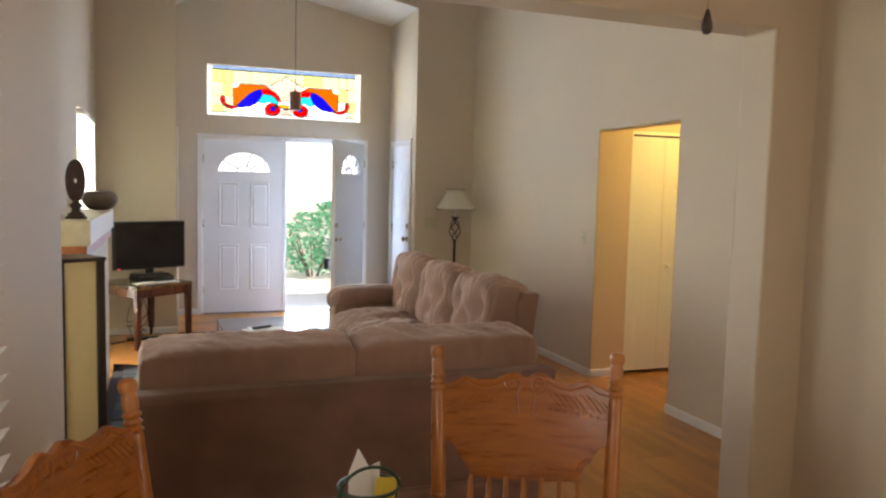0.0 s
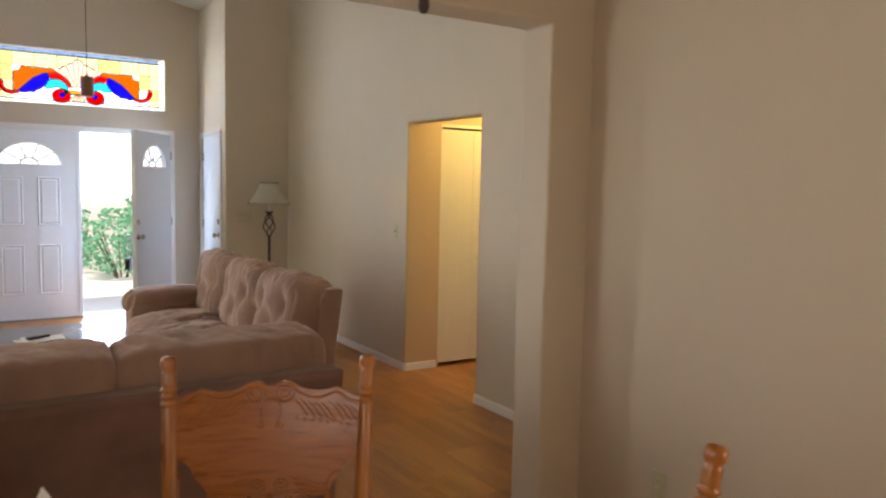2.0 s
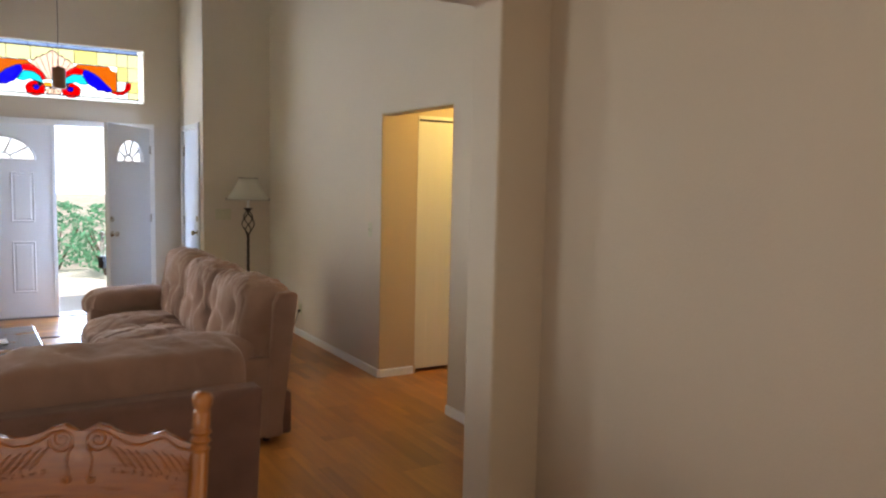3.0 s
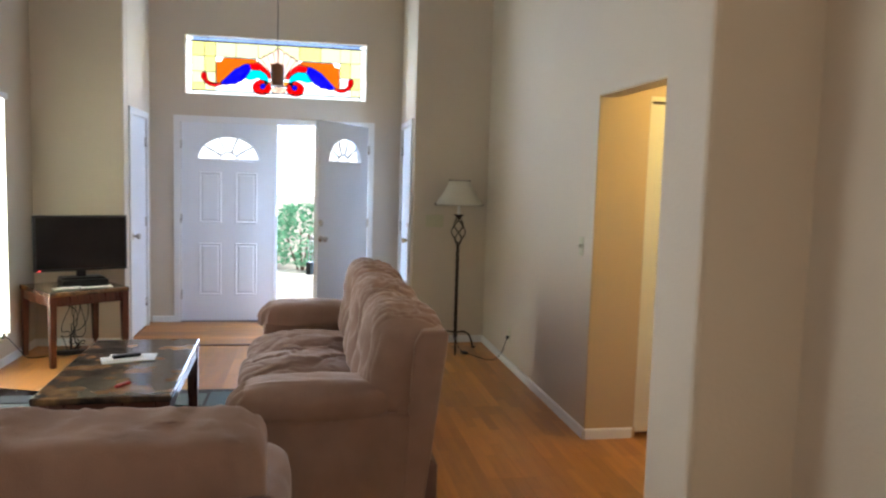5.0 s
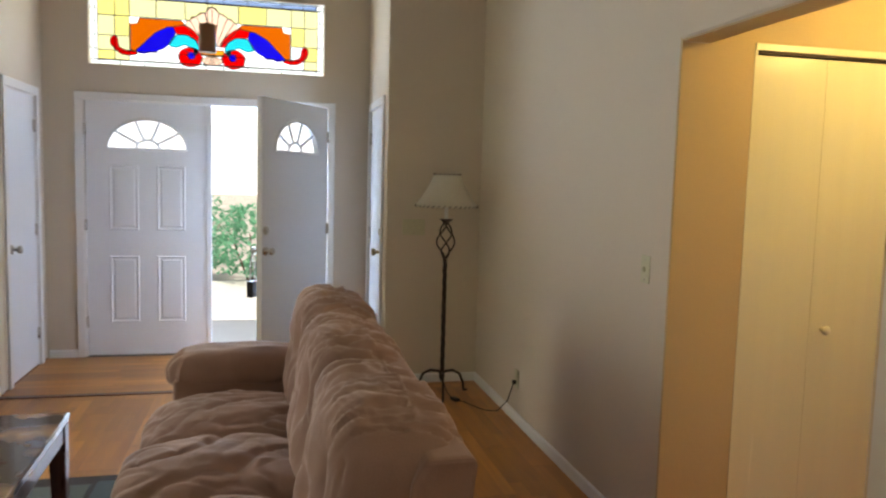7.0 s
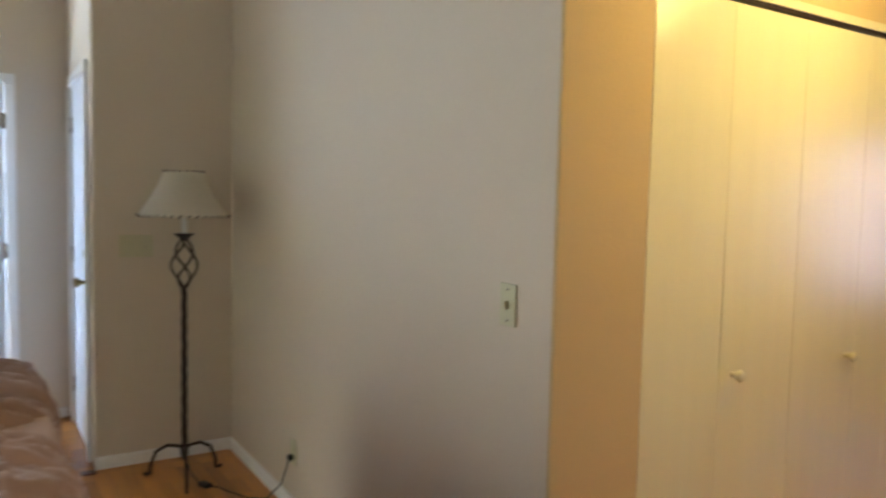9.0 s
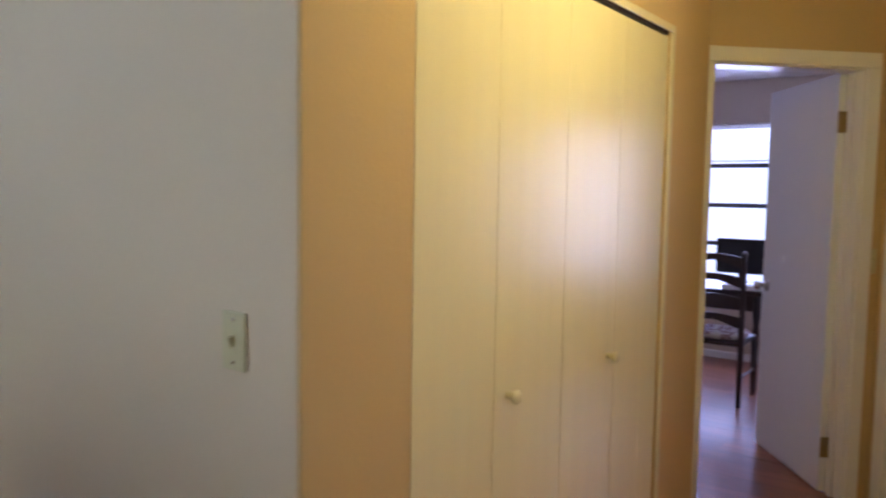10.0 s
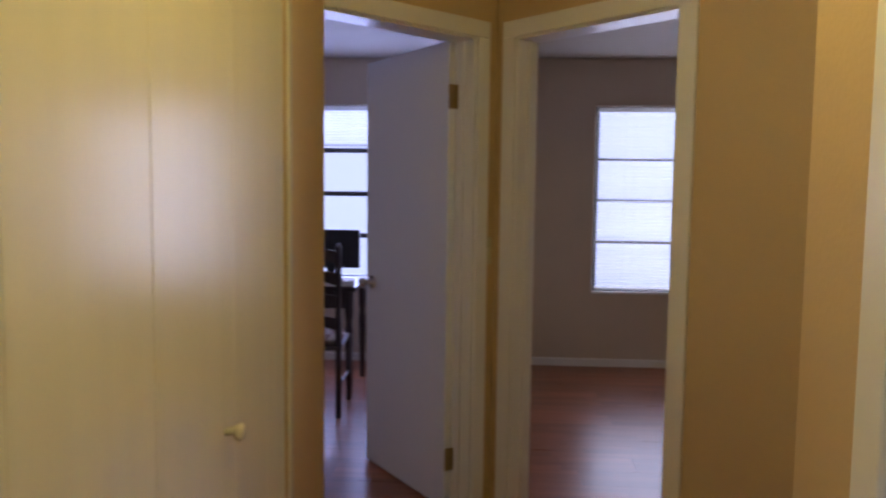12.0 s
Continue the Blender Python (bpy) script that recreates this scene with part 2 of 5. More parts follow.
def box(x0, x1, y0, y1, z0, z1, bevel=0.0, bm=None, segs=2):
    own = bm is None
    b = bmesh.new()
    bmesh.ops.create_cube(b, size=1, matrix=Matrix.Translation(((x0 + x1) / 2, (y0 + y1) / 2, (z0 + z1) / 2)) @ Matrix.Diagonal((x1 - x0, y1 - y0, z1 - z0, 1)))
    if bevel:
        bmesh.ops.bevel(b, geom=b.edges[:], offset=bevel, segments=segs, profile=0.5, affect="EDGES")
    return b if own else add(bm, b)


def add(bm, other):
    """Joins other into bm."""
    me = bpy.data.meshes.new("tmp")
    other.to_mesh(me)
    other.free()
    bm.from_mesh(me)
    bpy.data.meshes.remove(me)
    return bm


def moved(bm, m):
    bmesh.ops.transform(bm, matrix=m, verts=bm.verts)
    return bm


def lathe(profile, segs=16, m=None):
    """A turned shape round z from (radius, height) pairs."""
    bm = bmesh.new()
    rings = []
    for r, z in profile:
        rings.append([bm.verts.new((max(r, 1e-4) * math.cos(2 * math.pi * i / segs), max(r, 1e-4) * math.sin(2 * math.pi * i / segs), z)) for i in range(segs)])
    for a, b in zip(rings, rings[1:]):
        for i in range(segs):
            bm.faces.new((a[i], a[(i + 1) % segs], b[(i + 1) % segs], b[i]))
    bm.faces.new(rings[0][::-1])
    bm.faces.new(rings[-1])
    return moved(bm, m) if m else bm


def tube(points, r, segs=8, taper=None):
    """A round bar along points."""
    bm = bmesh.new()
    pts = [Vector(p) for p in points]
    rings = []
    side = None
    for i, p in enumerate(pts):
        d = (pts[min(i + 1, len(pts) - 1)] - pts[max(i - 1, 0)]).normalized()
        if side is None:
            side = d.orthogonal().normalized()
        side = (side - d * side.dot(d)).normalized()
        up = d.cross(side)
        rad = r if taper is None else r + (taper - r) * i / (len(pts) - 1)
        rings.append([bm.verts.new(p + rad * (side * math.cos(2 * math.pi * k / segs) + up * math.sin(2 * math.pi * k / segs))) for k in range(segs)])
    for a, b in zip(rings, rings[1:]):
        for k in range(segs):
            bm.faces.new((a[k], a[(k + 1) % segs], b[(k + 1) % segs], b[k]))
    bm.faces.new(rings[0][::-1])
    bm.faces.new(rings[-1])
    return bm


def plate(outline, thick, bevel=0.0):
    """A flat piece from an outline in x and z, its thickness along +y."""
    bm = bmesh.new()
    front = [bm.verts.new((x, 0, z)) for x, z in outline]
    back = [bm.verts.new((x, thick, z)) for x, z in outline]
    bm.faces.new(front)
    bm.faces.new(back[::-1])
    n = len(outline)
    for i in range(n):
        bm.faces.new((front[i], back[i], back[(i + 1) % n], front[(i + 1) % n]))
    if bevel:
        edges = [e for e in bm.edges if abs(e.verts[0].co.y - e.verts[1].co.y) < 1e-6]
        bmesh.ops.bevel(bm, geom=edges, offset=bevel, segments=2, profile=0.5, affect="EDGES")
    return bm


def cushion(sx, sy, sz, p=3.5, cuts=14, wrinkle=0.01, seed=0, dents=(), dent=0.05, spread=0.09, sag=0.0):
    """A soft stuffed block, with creases and pulled-in buttons on its -y side (dents: x, z)."""
    bm = bmesh.new()
    bmesh.ops.create_cube(bm, size=2)
    bmesh.ops.subdivide_edges(bm, edges=bm.edges[:], cuts=cuts, use_grid_fill=True)
    for v in bm.verts:
        c = v.co
        big = max(abs(c.x), abs(c.y), abs(c.z))
        norm = (abs(c.x) ** p + abs(c.y) ** p + abs(c.z) ** p) ** (1 / p)
        q = c * (big / norm)
        n = q.normalized()
        w = Vector((q.x * sx / 2, q.y * sy / 2, q.z * sz / 2))
        s = Vector((w.x * 5 + seed * 7.3, w.y * 5, w.z * 5))
        fold = noise.noise(s) * 0.7 + noise.noise(s * 2.7) * 0.35 + abs(noise.noise(Vector((s.x * 3.1, s.y * 0.8, s.z * 0.8)))) * -0.5
        w += n * wrinkle * fold
        w.z -= sag * (1 - min(1, (q.x ** 2 + q.y ** 2)))
        for dx, dz in dents:
            f = math.exp(-((w.x - dx) ** 2 + (w.z - dz) ** 2) / spread ** 2)
            if c.y < 0.2:
                w.y += dent * f
            elif abs(c.z - 1) < 0.3:
                w.z -= dent * 0.25 * math.exp(-((w.x - dx) ** 2) / spread ** 2)
        v.co = w
    bm.normal_update()
    return bm


def wall_mesh(length, thick, height, openings=()):
    """A wall along x from 0, its thickness along +y, with openings (x0, x1, z0, z1) that go through it."""
    xs = sorted({0.0, length, *[o[0] for o in openings], *[o[1] for o in openings]})
    zs = sorted({0.0, height, *[o[2] for o in openings], *[o[3] for o in openings]})
    xs, zs = [x for x in xs if 0 <= x <= length], [z for z in zs if 0 <= z <= height]

    def solid(i, k):
        if not (0 <= i < len(xs) - 1 and 0 <= k < len(zs) - 1):
            return False
        cx, cz = (xs[i] + xs[i + 1]) / 2, (zs[k] + zs[k + 1]) / 2
        return not any(a < cx < b and c < cz < d for a, b, c, d in openings)

    bm = bmesh.new()
    cache = {}

    def v(i, k, s):
        if (i, k, s) not in cache:
            cache[(i, k, s)] = bm.verts.new((xs[i], s * thick, zs[k]))
        return cache[(i, k, s)]

    for i in range(len(xs) - 1):
        for k in range(len(zs) - 1):
            if not solid(i, k):
                continue
            bm.faces.new((v(i, k, 0), v(i + 1, k, 0), v(i + 1, k + 1, 0), v(i, k + 1, 0)))
            bm.faces.new((v(i, k, 1), v(i, k + 1, 1), v(i + 1, k + 1, 1), v(i + 1, k, 1)))
            for di, dk, a, b in ((-1, 0, (i, k), (i, k + 1)), (1, 0, (i + 1, k), (i + 1, k + 1)), (0, -1, (i, k), (i + 1, k)), (0, 1, (i, k + 1), (i + 1, k + 1))):
                if not solid(i + di, k + dk):
                    bm.faces.new((v(*a, 0), v(*b, 0), v(*b, 1), v(*a, 1)))
    return bm


def wall(name, x, y, turn, length, thick, height, openings=(), mat=None, label="beige painted drywall wall", z=0.0, round_edge=0.012):
    ob = part(name, wall_mesh(length, thick, height, openings), mat or WALL, None, label, m=None)
    ob.matrix_world = pose(x, y, z, 0, 0, turn)
    mod = ob.modifiers.new("soft_corner", "BEVEL")
    mod.width, mod.segments, mod.limit_method, mod.angle_limit = round_edge, 2, "ANGLE", radians(40)
    return tagged(ob, label, "wall", kind="structure")


# ---- structure ----
def slab(name, x0, x1, y0, y1, z0, z1, mat, label, category):
    return tagged(part(name, box(x0, x1, y0, y1, z0, z1), mat, None, label), label, category, kind="structure")


# plan: living room's hall side at x = 3.0, entry doors at y = 10.0, opening from the dining room at y = 3.49 to 3.69
HIGH, LOW = 4.3, 2.44
wall("wall_right", 3.0, 8.99, -90, 5.35, 0.12, HIGH, [(2.74, 3.76, -1, 2.04)])
wall("wall_entry", -1.07, 8.94, 0, 4.19, 0.12, HIGH, [(0.855, 3.37, -1, 3.76)])
wall("wall_alcove_left", -0.215, 9.06, 90, 0.94, 0.12, 3.9, [(0.09, 0.75, -1, 2.04)])
wall("wall_alcove_right", 2.30, 9.06, 90, 0.94, -0.12, 3.9, [(0.05, 0.79, -1, 2.04)])
wall("wall_front", -0.335, 10.0, 0, 2.755, 0.15, 3.9, [(0.395, 2.305, -1, 2.05), (0.46, 2.255, 2.32, 2.89)])
wall("wall_left", -0.95, 3.64, 90, 5.35, 0.12, HIGH, [(0.82, 1.80, 0.22, 2.10), (3.72, 4.70, 0.22, 2.10)])
wall("wall_dining_opening", -1.07, 3.49, 0, 4.19, 0.20, HIGH, [(0.455, 3.20, -1, 2.248)])
wall("wall_dining_left", -0.615, -1.6, 90, 5.14, 0.12, 2.75, [(2.1, 4.0, 0.9, 2.1)])
wall("wall_dining_right", 2.37, -1.6, 90, 5.14, -0.12, 2.75, [(0.3, 1.9, 0.1, 2.1)])
wall("wall_dining_back", -0.735, -1.6, 0, 3.225, -0.12, 2.75)
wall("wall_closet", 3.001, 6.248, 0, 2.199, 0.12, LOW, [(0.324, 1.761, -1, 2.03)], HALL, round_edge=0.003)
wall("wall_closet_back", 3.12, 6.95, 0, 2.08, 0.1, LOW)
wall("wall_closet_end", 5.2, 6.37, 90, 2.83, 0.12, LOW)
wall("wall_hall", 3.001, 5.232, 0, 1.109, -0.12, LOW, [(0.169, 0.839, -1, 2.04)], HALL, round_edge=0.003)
slab("opening_soffit", 3.004, 3.118, 5.234, 6.246, 2.036, 2.06, HALL, "soffit of the hall opening, lamp warmth in its colour", "trim")
wall("wall_hall_closet_back", 3.12, 4.5, 0, 0.87, -0.1, LOW)
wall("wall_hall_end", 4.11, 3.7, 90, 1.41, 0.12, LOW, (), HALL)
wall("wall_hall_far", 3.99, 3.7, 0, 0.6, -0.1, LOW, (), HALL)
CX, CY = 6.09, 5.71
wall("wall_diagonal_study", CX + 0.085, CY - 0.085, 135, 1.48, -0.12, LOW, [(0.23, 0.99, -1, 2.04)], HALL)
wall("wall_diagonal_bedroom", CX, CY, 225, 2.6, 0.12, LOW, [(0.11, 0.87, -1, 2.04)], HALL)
wall("wall_between_rooms", 6.17, 5.76, 0, 2.68, 0.1, LOW)
wall("wall_outer_rooms", 8.85, 2.1, 90, 7.2, -0.14, LOW, [(1.3, 2.79, 0.60, 2.07), (4.1, 5.6, 0.66, 2.07)])
wall("wall_bedroom_side", 4.2, 2.1, 0, 4.65, 0.1, LOW)
wall("wall_study_side", 5.08, 9.2, 0, 3.77, 0.1, LOW)
wall("wall_bedroom_back", 4.25, 2.2, 90, 1.75, 0.1, LOW)


slab("ceiling_living", -1.07, 3.12, 3.49, 9.06, HIGH, HIGH + 0.1, CEIL, "white textured living room ceiling", "ceiling")
slab("ceiling_dining", -0.735, 2.49, -1.72, 3.49, 2.75, 2.85, CEIL, "white textured dining room ceiling", "ceiling")
slab("ceiling_rooms", 3.12, 8.99, 2.0, 9.3, LOW, LOW + 0.1, CEIL, "white textured hall and bedroom ceiling", "ceiling")
floor = slab("floor", -1.07, 8.99, -1.72, 10.15, -0.08, -0.009, UNDERLAY, "oak laminate plank floor", "floor")


def alcove_ceiling():
    arch = [(-0.215, 3.51), (0.2, 3.64), (0.6, 3.72), (1.0, 3.735), (1.3, 3.70), (1.55, 3.655), (2.30, 3.505)]
    outline = arch + [(2.30, 3.9), (-0.215, 3.9)]
    bm = moved(plate(outline, 1.055), Matrix.Translation((0, 8.942, 0)))
    for f in bm.faces:
        f.material_index = 1 if abs(f.calc_center_median().y - 8.942) < 0.01 else 0
    ob = part("ceiling_alcove", bm, [CEIL, WALL])
    tagged(ob, "white faceted vault over the entry alcove", "ceiling", kind="structure")


alcove_ceiling()


def baseboard(x, y, turn, length, mat=None):
    out = [(0, 0), (0, 0.064), (-0.004, 0.064), (-0.010, 0.060), (-0.013, 0.052), (-0.013, 0)]
    bm = bmesh.new()
    a = [bm.verts.new((0, p, z)) for p, z in out]
    b = [bm.verts.new((length, p, z)) for p, z in out]
    bm.faces.new(a)
    bm.faces.new(b[::-1])
    for i in range(len(out)):
        j = (i + 1) % len(out)
        bm.faces.new((a[i], b[i], b[j], a[j]))
    ob = part("baseboard", bm, mat or TRIM)
    ob.matrix_world = pose(x, y, 0.0, 0, 0, turn)
    return tagged(ob, "white painted wooden baseboard", "baseboard", kind="structure")


# each runs along its own x with its face to its own -y
baseboard(3.0, 8.94, -90, 2.69)
baseboard(3.0, 5.23, -90, 1.54)
baseboard(2.3, 8.94, 0, 0.69)
baseboard(-0.95, 8.94, 0, 0.735)
baseboard(-0.95, 7.3, 90, 1.63)
baseboard(3.0, 6.25, 0, 0.30)
baseboard(4.80, 6.25, 0, 0.39)
baseboard(2.13, 3.69, -90, 0.20)
baseboard(2.13, 3.49, 0, 0.23)
baseboard(2.37, 3.47, -90, 3.15)
baseboard(3.0, 3.69, 180, 0.86)
baseboard(-0.2, 10.0, 0, 0.22)
baseboard(2.02, 10.0, 0, 0.26)
baseboard(8.85, 9.1, -90, 3.22)
baseboard(8.85, 5.75, -90, 3.5)
baseboard(4.11, 5.23, 180, 0.2)


def casing(name, x, y, turn, width, height, depth, w=0.062, jamb_mat=None, label="white painted door casing and jamb", both=False, jamb=True, proud=0.016):
    """Casing round an opening that runs along its own x from 0, on its own -y face; jambs through depth."""
    t = thing(name, label, "door frame", pose(x, y, 0, 0, 0, turn), kind="structure")
    mat = jamb_mat or TRIM
    for side, x0, x1 in (("casing", -w, 0.008), ("casing", width - 0.008, width + w)):
        part(side, box(x0, x1, -proud, -0.001, 0.0, height - 0.008, min(0.004, proud * 0.4)), mat, t)
    part("casing_head", box(-w, width + w, -proud, -0.001, height - 0.008, height + w, min(0.004, proud * 0.4)), mat, t)
    if jamb:
        part("jamb", box(0.001, 0.018, 0.0, depth, 0, height - 0.001, 0.002), mat, t)
        part("jamb", box(width - 0.018, width - 0.001, 0.0, depth, 0, height - 0.001, 0.002), mat, t)
        part("jamb_head", box(0.018, width - 0.018, 0.0, depth, height - 0.018, height - 0.001, 0.002), mat, t)
        for a, b in ((0.018, 0.03), (width - 0.03, width - 0.018)):
            part("door_stop", box(a, b, depth * 0.45, depth * 0.45 + 0.03, 0, height - 0.018, 0.002), mat, t)
    return t


# ---- outdoors ----
tagged(part("ground", box(-80, 80, -60, 90, -0.3, -0.12), SOIL), "dry pale soil ground round the house", "ground", kind="structure")
tagged(part("pavement", box(-1.2, 4.2, 10.16, 14.6, -0.12, -0.03, 0.01), CONCRETE), "pale sunlit concrete entry walk", "pavement", kind="structure")


def backdrop():
    bm = bmesh.new()
    n = 48
    low = [bm.verts.new((60 * math.cos(2 * math.pi * i / n) + 3, 60 * math.sin(2 * math.pi * i / n) + 5, -0.3)) for i in range(n)]
    high = [bm.verts.new((v.co.x, v.co.y, 34)) for v in low]
    for i in range(n):
        bm.faces.new((low[i], low[(i + 1) % n], high[(i + 1) % n], high[i]))
    # emissive ring, added so that the openings look out on plain white
    m = bpy.data.materials.new("backdrop_glow")
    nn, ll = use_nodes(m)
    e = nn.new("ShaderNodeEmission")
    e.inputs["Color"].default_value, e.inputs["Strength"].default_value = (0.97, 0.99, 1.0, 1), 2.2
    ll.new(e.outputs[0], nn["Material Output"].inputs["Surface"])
    tagged(part("backdrop", bm, m), "added glowing ring, stands in for the blown-out distance", "backdrop", kind="structure")


backdrop()


def side_glow_panel():
    bm = bmesh.new()
    bm.faces.new([bm.verts.new(p) for p in ((11.5, -1, -0.12), (11.5, 12, -0.12), (11.5, 12, 7), (11.5, -1, 7))])
    # glowing panel, added to whiten the windows and tint floor reflections blue
    m = bpy.data.materials.new("blue_panel_glow")
    nn, ll = use_nodes(m)
    e = nn.new("ShaderNodeEmission")
    e.inputs["Color"].default_value, e.inputs["Strength"].default_value = (0.64, 0.67, 1.0, 1), 2.0
    ll.new(e.outputs[0], nn["Material Output"].inputs["Surface"])
    tagged(part("backdrop_side", bm, m), "added glowing blue panel outside the bedroom windows", "backdrop", kind="structure")


side_glow_panel()


def leaf_mesh(mat, seed):
    rnd = random.Random(seed)
    bm = bmesh.new()
    for _ in range(900):
        a, h = rnd.uniform(0, 2 * math.pi), rnd.random()
        r = (0.35 + 0.4 * math.sin(math.pi * min(1, h * 0.9 + 0.1))) * math.sqrt(rnd.uniform(0.25, 1)) * (0.8 + 0.35 * noise.noise(Vector((a * 1.3, h * 3, seed))))
        c = Vector((r * math.cos(a), r * math.sin(a), 0.18 + 1.0 * h))
        s = rnd.uniform(0.035, 0.07)
        t = Euler((rnd.uniform(-1, 1), rnd.uniform(-1, 1), rnd.uniform(0, 6.3))).to_matrix()
        pts = [(-s, 0, 0), (0, -s * 0.45, 0.01), (s, 0, 0), (0, s * 0.45, 0.01)]
        bm.faces.new([bm.verts.new(c + t @ Vector(p)) for p in pts])
    return mesh_of("crown", bm, mat)


def bush(x, y, s, seed):
    t = thing("bush", "leafy green garden bush beside the entry walk", "bush", pose(x, y, -0.12) @ Matrix.Scale(s, 4), "bushes by the walk")
    ob = new("crown", leaf_mesh(LEAF, seed))
    ob.parent = t
    rnd = random.Random(seed)
    for _ in range(7):
        a = rnd.uniform(0, 6.28)
        part("stem", tube([(0.04 * math.cos(a), 0.04 * math.sin(a), 0), (0.2 * math.cos(a), 0.2 * math.sin(a), 0.35), (0.42 * math.cos(a), 0.42 * math.sin(a), 0.8)], 0.02, 6, 0.006), TWIG, t)


bush(2.0, 13.6, 1.0, 3)
bush(1.25, 14.6, 1.0, 5)
bush(2.7, 14.9, 1.15, 8)
bush(0.3, 15.3, 1.1, 9)
bush(3.4, 13.7, 1.0, 12)


# ---- entry doors ----
def arc_points(cx, cz, rx, rz, n=18, a0=0.0, a1=math.pi):
    return [(cx + rx * math.cos(a0 + (a1 - a0) * i / n), cz + rz * math.sin(a0 + (a1 - a0) * i / n)) for i in range(n + 1)]


def panel_moulding(x0, x1, z0, z1):
    """A raised panel: a sloped ring and a field, on the -y side."""
    bm = bmesh.new()
    rings = []
    for inset, y in ((0, 0.0), (0.008, -0.012), (0.022, -0.002), (0.040, -0.010)):
        rings.append([bm.verts.new(p) for p in ((x0 + inset, y, z0 + inset), (x1 - inset, y, z0 + inset), (x1 - inset, y, z1 - inset), (x0 + inset, y, z1 - inset))])
    for a, b in zip(rings, rings[1:]):
        for i in range(4):
            bm.faces.new((a[i], a[(i + 1) % 4], b[(i + 1) % 4], b[i]))
    bm.faces.new(rings[-1])
    return bm


def knob(parent, x, z, y, mat, lever=False, out=-1):
    k = part("door_knob", moved(lathe([(0.032, 0), (0.032, 0.006), (0.012, 0.012), (0.011, 0.034), (0.022, 0.042), (0.028, 0.054), (0.024, 0.066), (0.008, 0.071)], 18),
                                pose(x, y, z, 90 if out < 0 else -90, 0, 0)), mat, parent, "satin metal door knob", True)
    if lever:
        part("lever", moved(box(-0.01, 0.1, -0.008, 0.008, -0.009, 0.009, 0.004), pose(x, y + out * 0.05, z)), mat, k)
    return k


def deadbolt(parent, x, z, y, mat, out=-1):
    return part("deadbolt", moved(lathe([(0.03, 0), (0.03, 0.008), (0.022, 0.016), (0.008, 0.018)], 18), pose(x, y, z, 90 if out < 0 else -90, 0, 0)), mat, parent, "round metal deadbolt", True)


def hinge(parent, x, z, y, mat, w=0.035, h=0.09):
    hb = box(x - w, x + w, y - 0.004, y - 0.0005, z - h / 2, z + h / 2, 0.001, segs=1)
    add(hb, tube([(x, y - 0.007, z - h / 2), (x, y - 0.007, z + h / 2)], 0.006, 8))
    return part("hinge", hb, mat, parent, "metal butt hinge")


def entry_slab(parent, w, face, sign):
    """The slab, 44 mm thick, with a half-round fanlight; face: the y of its inner face."""
    cx, z0, rx, rz = w * 0.49, 1.655, 0.30, 0.235
    bm = wall_mesh(w, 0.044, 2.03, [(cx - rx, cx + rx, z0, z0 + rz)])
    arc = arc_points(cx, z0, rx, rz)
    for half in (arc[:10], arc[9:]):
        corner = (cx + rx if half[0][0] > cx + 0.01 else cx - rx, z0 + rz)
        add(bm, plate([*half, corner], 0.044))
    slab_ob = part("door_slab", bm, DOOR_WHITE, parent)
    y = 0.0 if sign < 0 else 0.044
    ring = bmesh.new()
    for (xa, za), (xb, zb) in zip(arc, arc[1:]):
        add(ring, tube([(xa, y, za), (xb, y, zb)], 0.011, 6))
    add(ring, tube([(cx - rx, y, z0), (cx + rx, y, z0)], 0.011, 6))
    part("fanlight_frame", ring, DOOR_WHITE, slab_ob)
    part("fanlight_glass", moved(plate(arc, 0.004), Matrix.Translation((0, 0.02, 0))), GLASS, slab_ob, "clear half-round pane").visible_shadow = False
    bars = bmesh.new()
    small = arc_points(cx, z0, 0.09, 0.075, 8)
    for (xa, za), (xb, zb) in zip(small, small[1:]):
        add(bars, tube([(xa, 0.018, za), (xb, 0.018, zb)], 0.012, 6))
    for a in (36, 72, 108, 144):
        c, s = math.cos(radians(a)), math.sin(radians(a))
        add(bars, tube([(cx + 0.09 * c, 0.018, z0 + 0.075 * s), (cx + rx * c, 0.018, z0 + rz * s)], 0.012, 6))
    part("fanlight_bars", bars, DOOR_WHITE, slab_ob, "white fan-shaped glazing bars")
    return slab_ob


left_door = thing("door_1", "closed white panelled entry door with half-round fanlight", "door", pose(0.085, 10.012, 0.012), kind="structure")
ls = entry_slab(left_door, 0.93, 0, -1)
for x0, x1, z0, z1 in ((0.168, 0.388, 1.01, 1.53), (0.525, 0.742, 1.01, 1.53), (0.168, 0.388, 0.265, 0.805), (0.525, 0.742, 0.265, 0.805)):
    part("door_panel", panel_moulding(x0, x1, z0, z1), DOOR_WHITE, ls)
for z in (0.27, 1.05, 1.80):
    hinge(left_door, -0.012, z, 0.0, STEEL, 0.014)
part("astragal", box(0.905, 0.945, -0.012, -0.001, 0.0, 2.03, 0.003), DOOR_WHITE, left_door)

right_door = thing("door_2", "open white entry door with fanlight and deadbolt", "door", pose(1.912, 9.90, 0.012, 0, 0, 235.5), kind="structure")
entry_slab(right_door, 0.90, 0, 1)
knob(right_door, 0.86, 0.93, 0.044, STEEL, out=1)
deadbolt(right_door, 0.86, 1.08, 0.044, STEEL, out=1)
knob(right_door, 0.86, 0.93, 0.0, STEEL)
for z in (0.27, 1.05, 1.80):
    hinge(right_door, 0.0, z, 0.052, STEEL, 0.02)

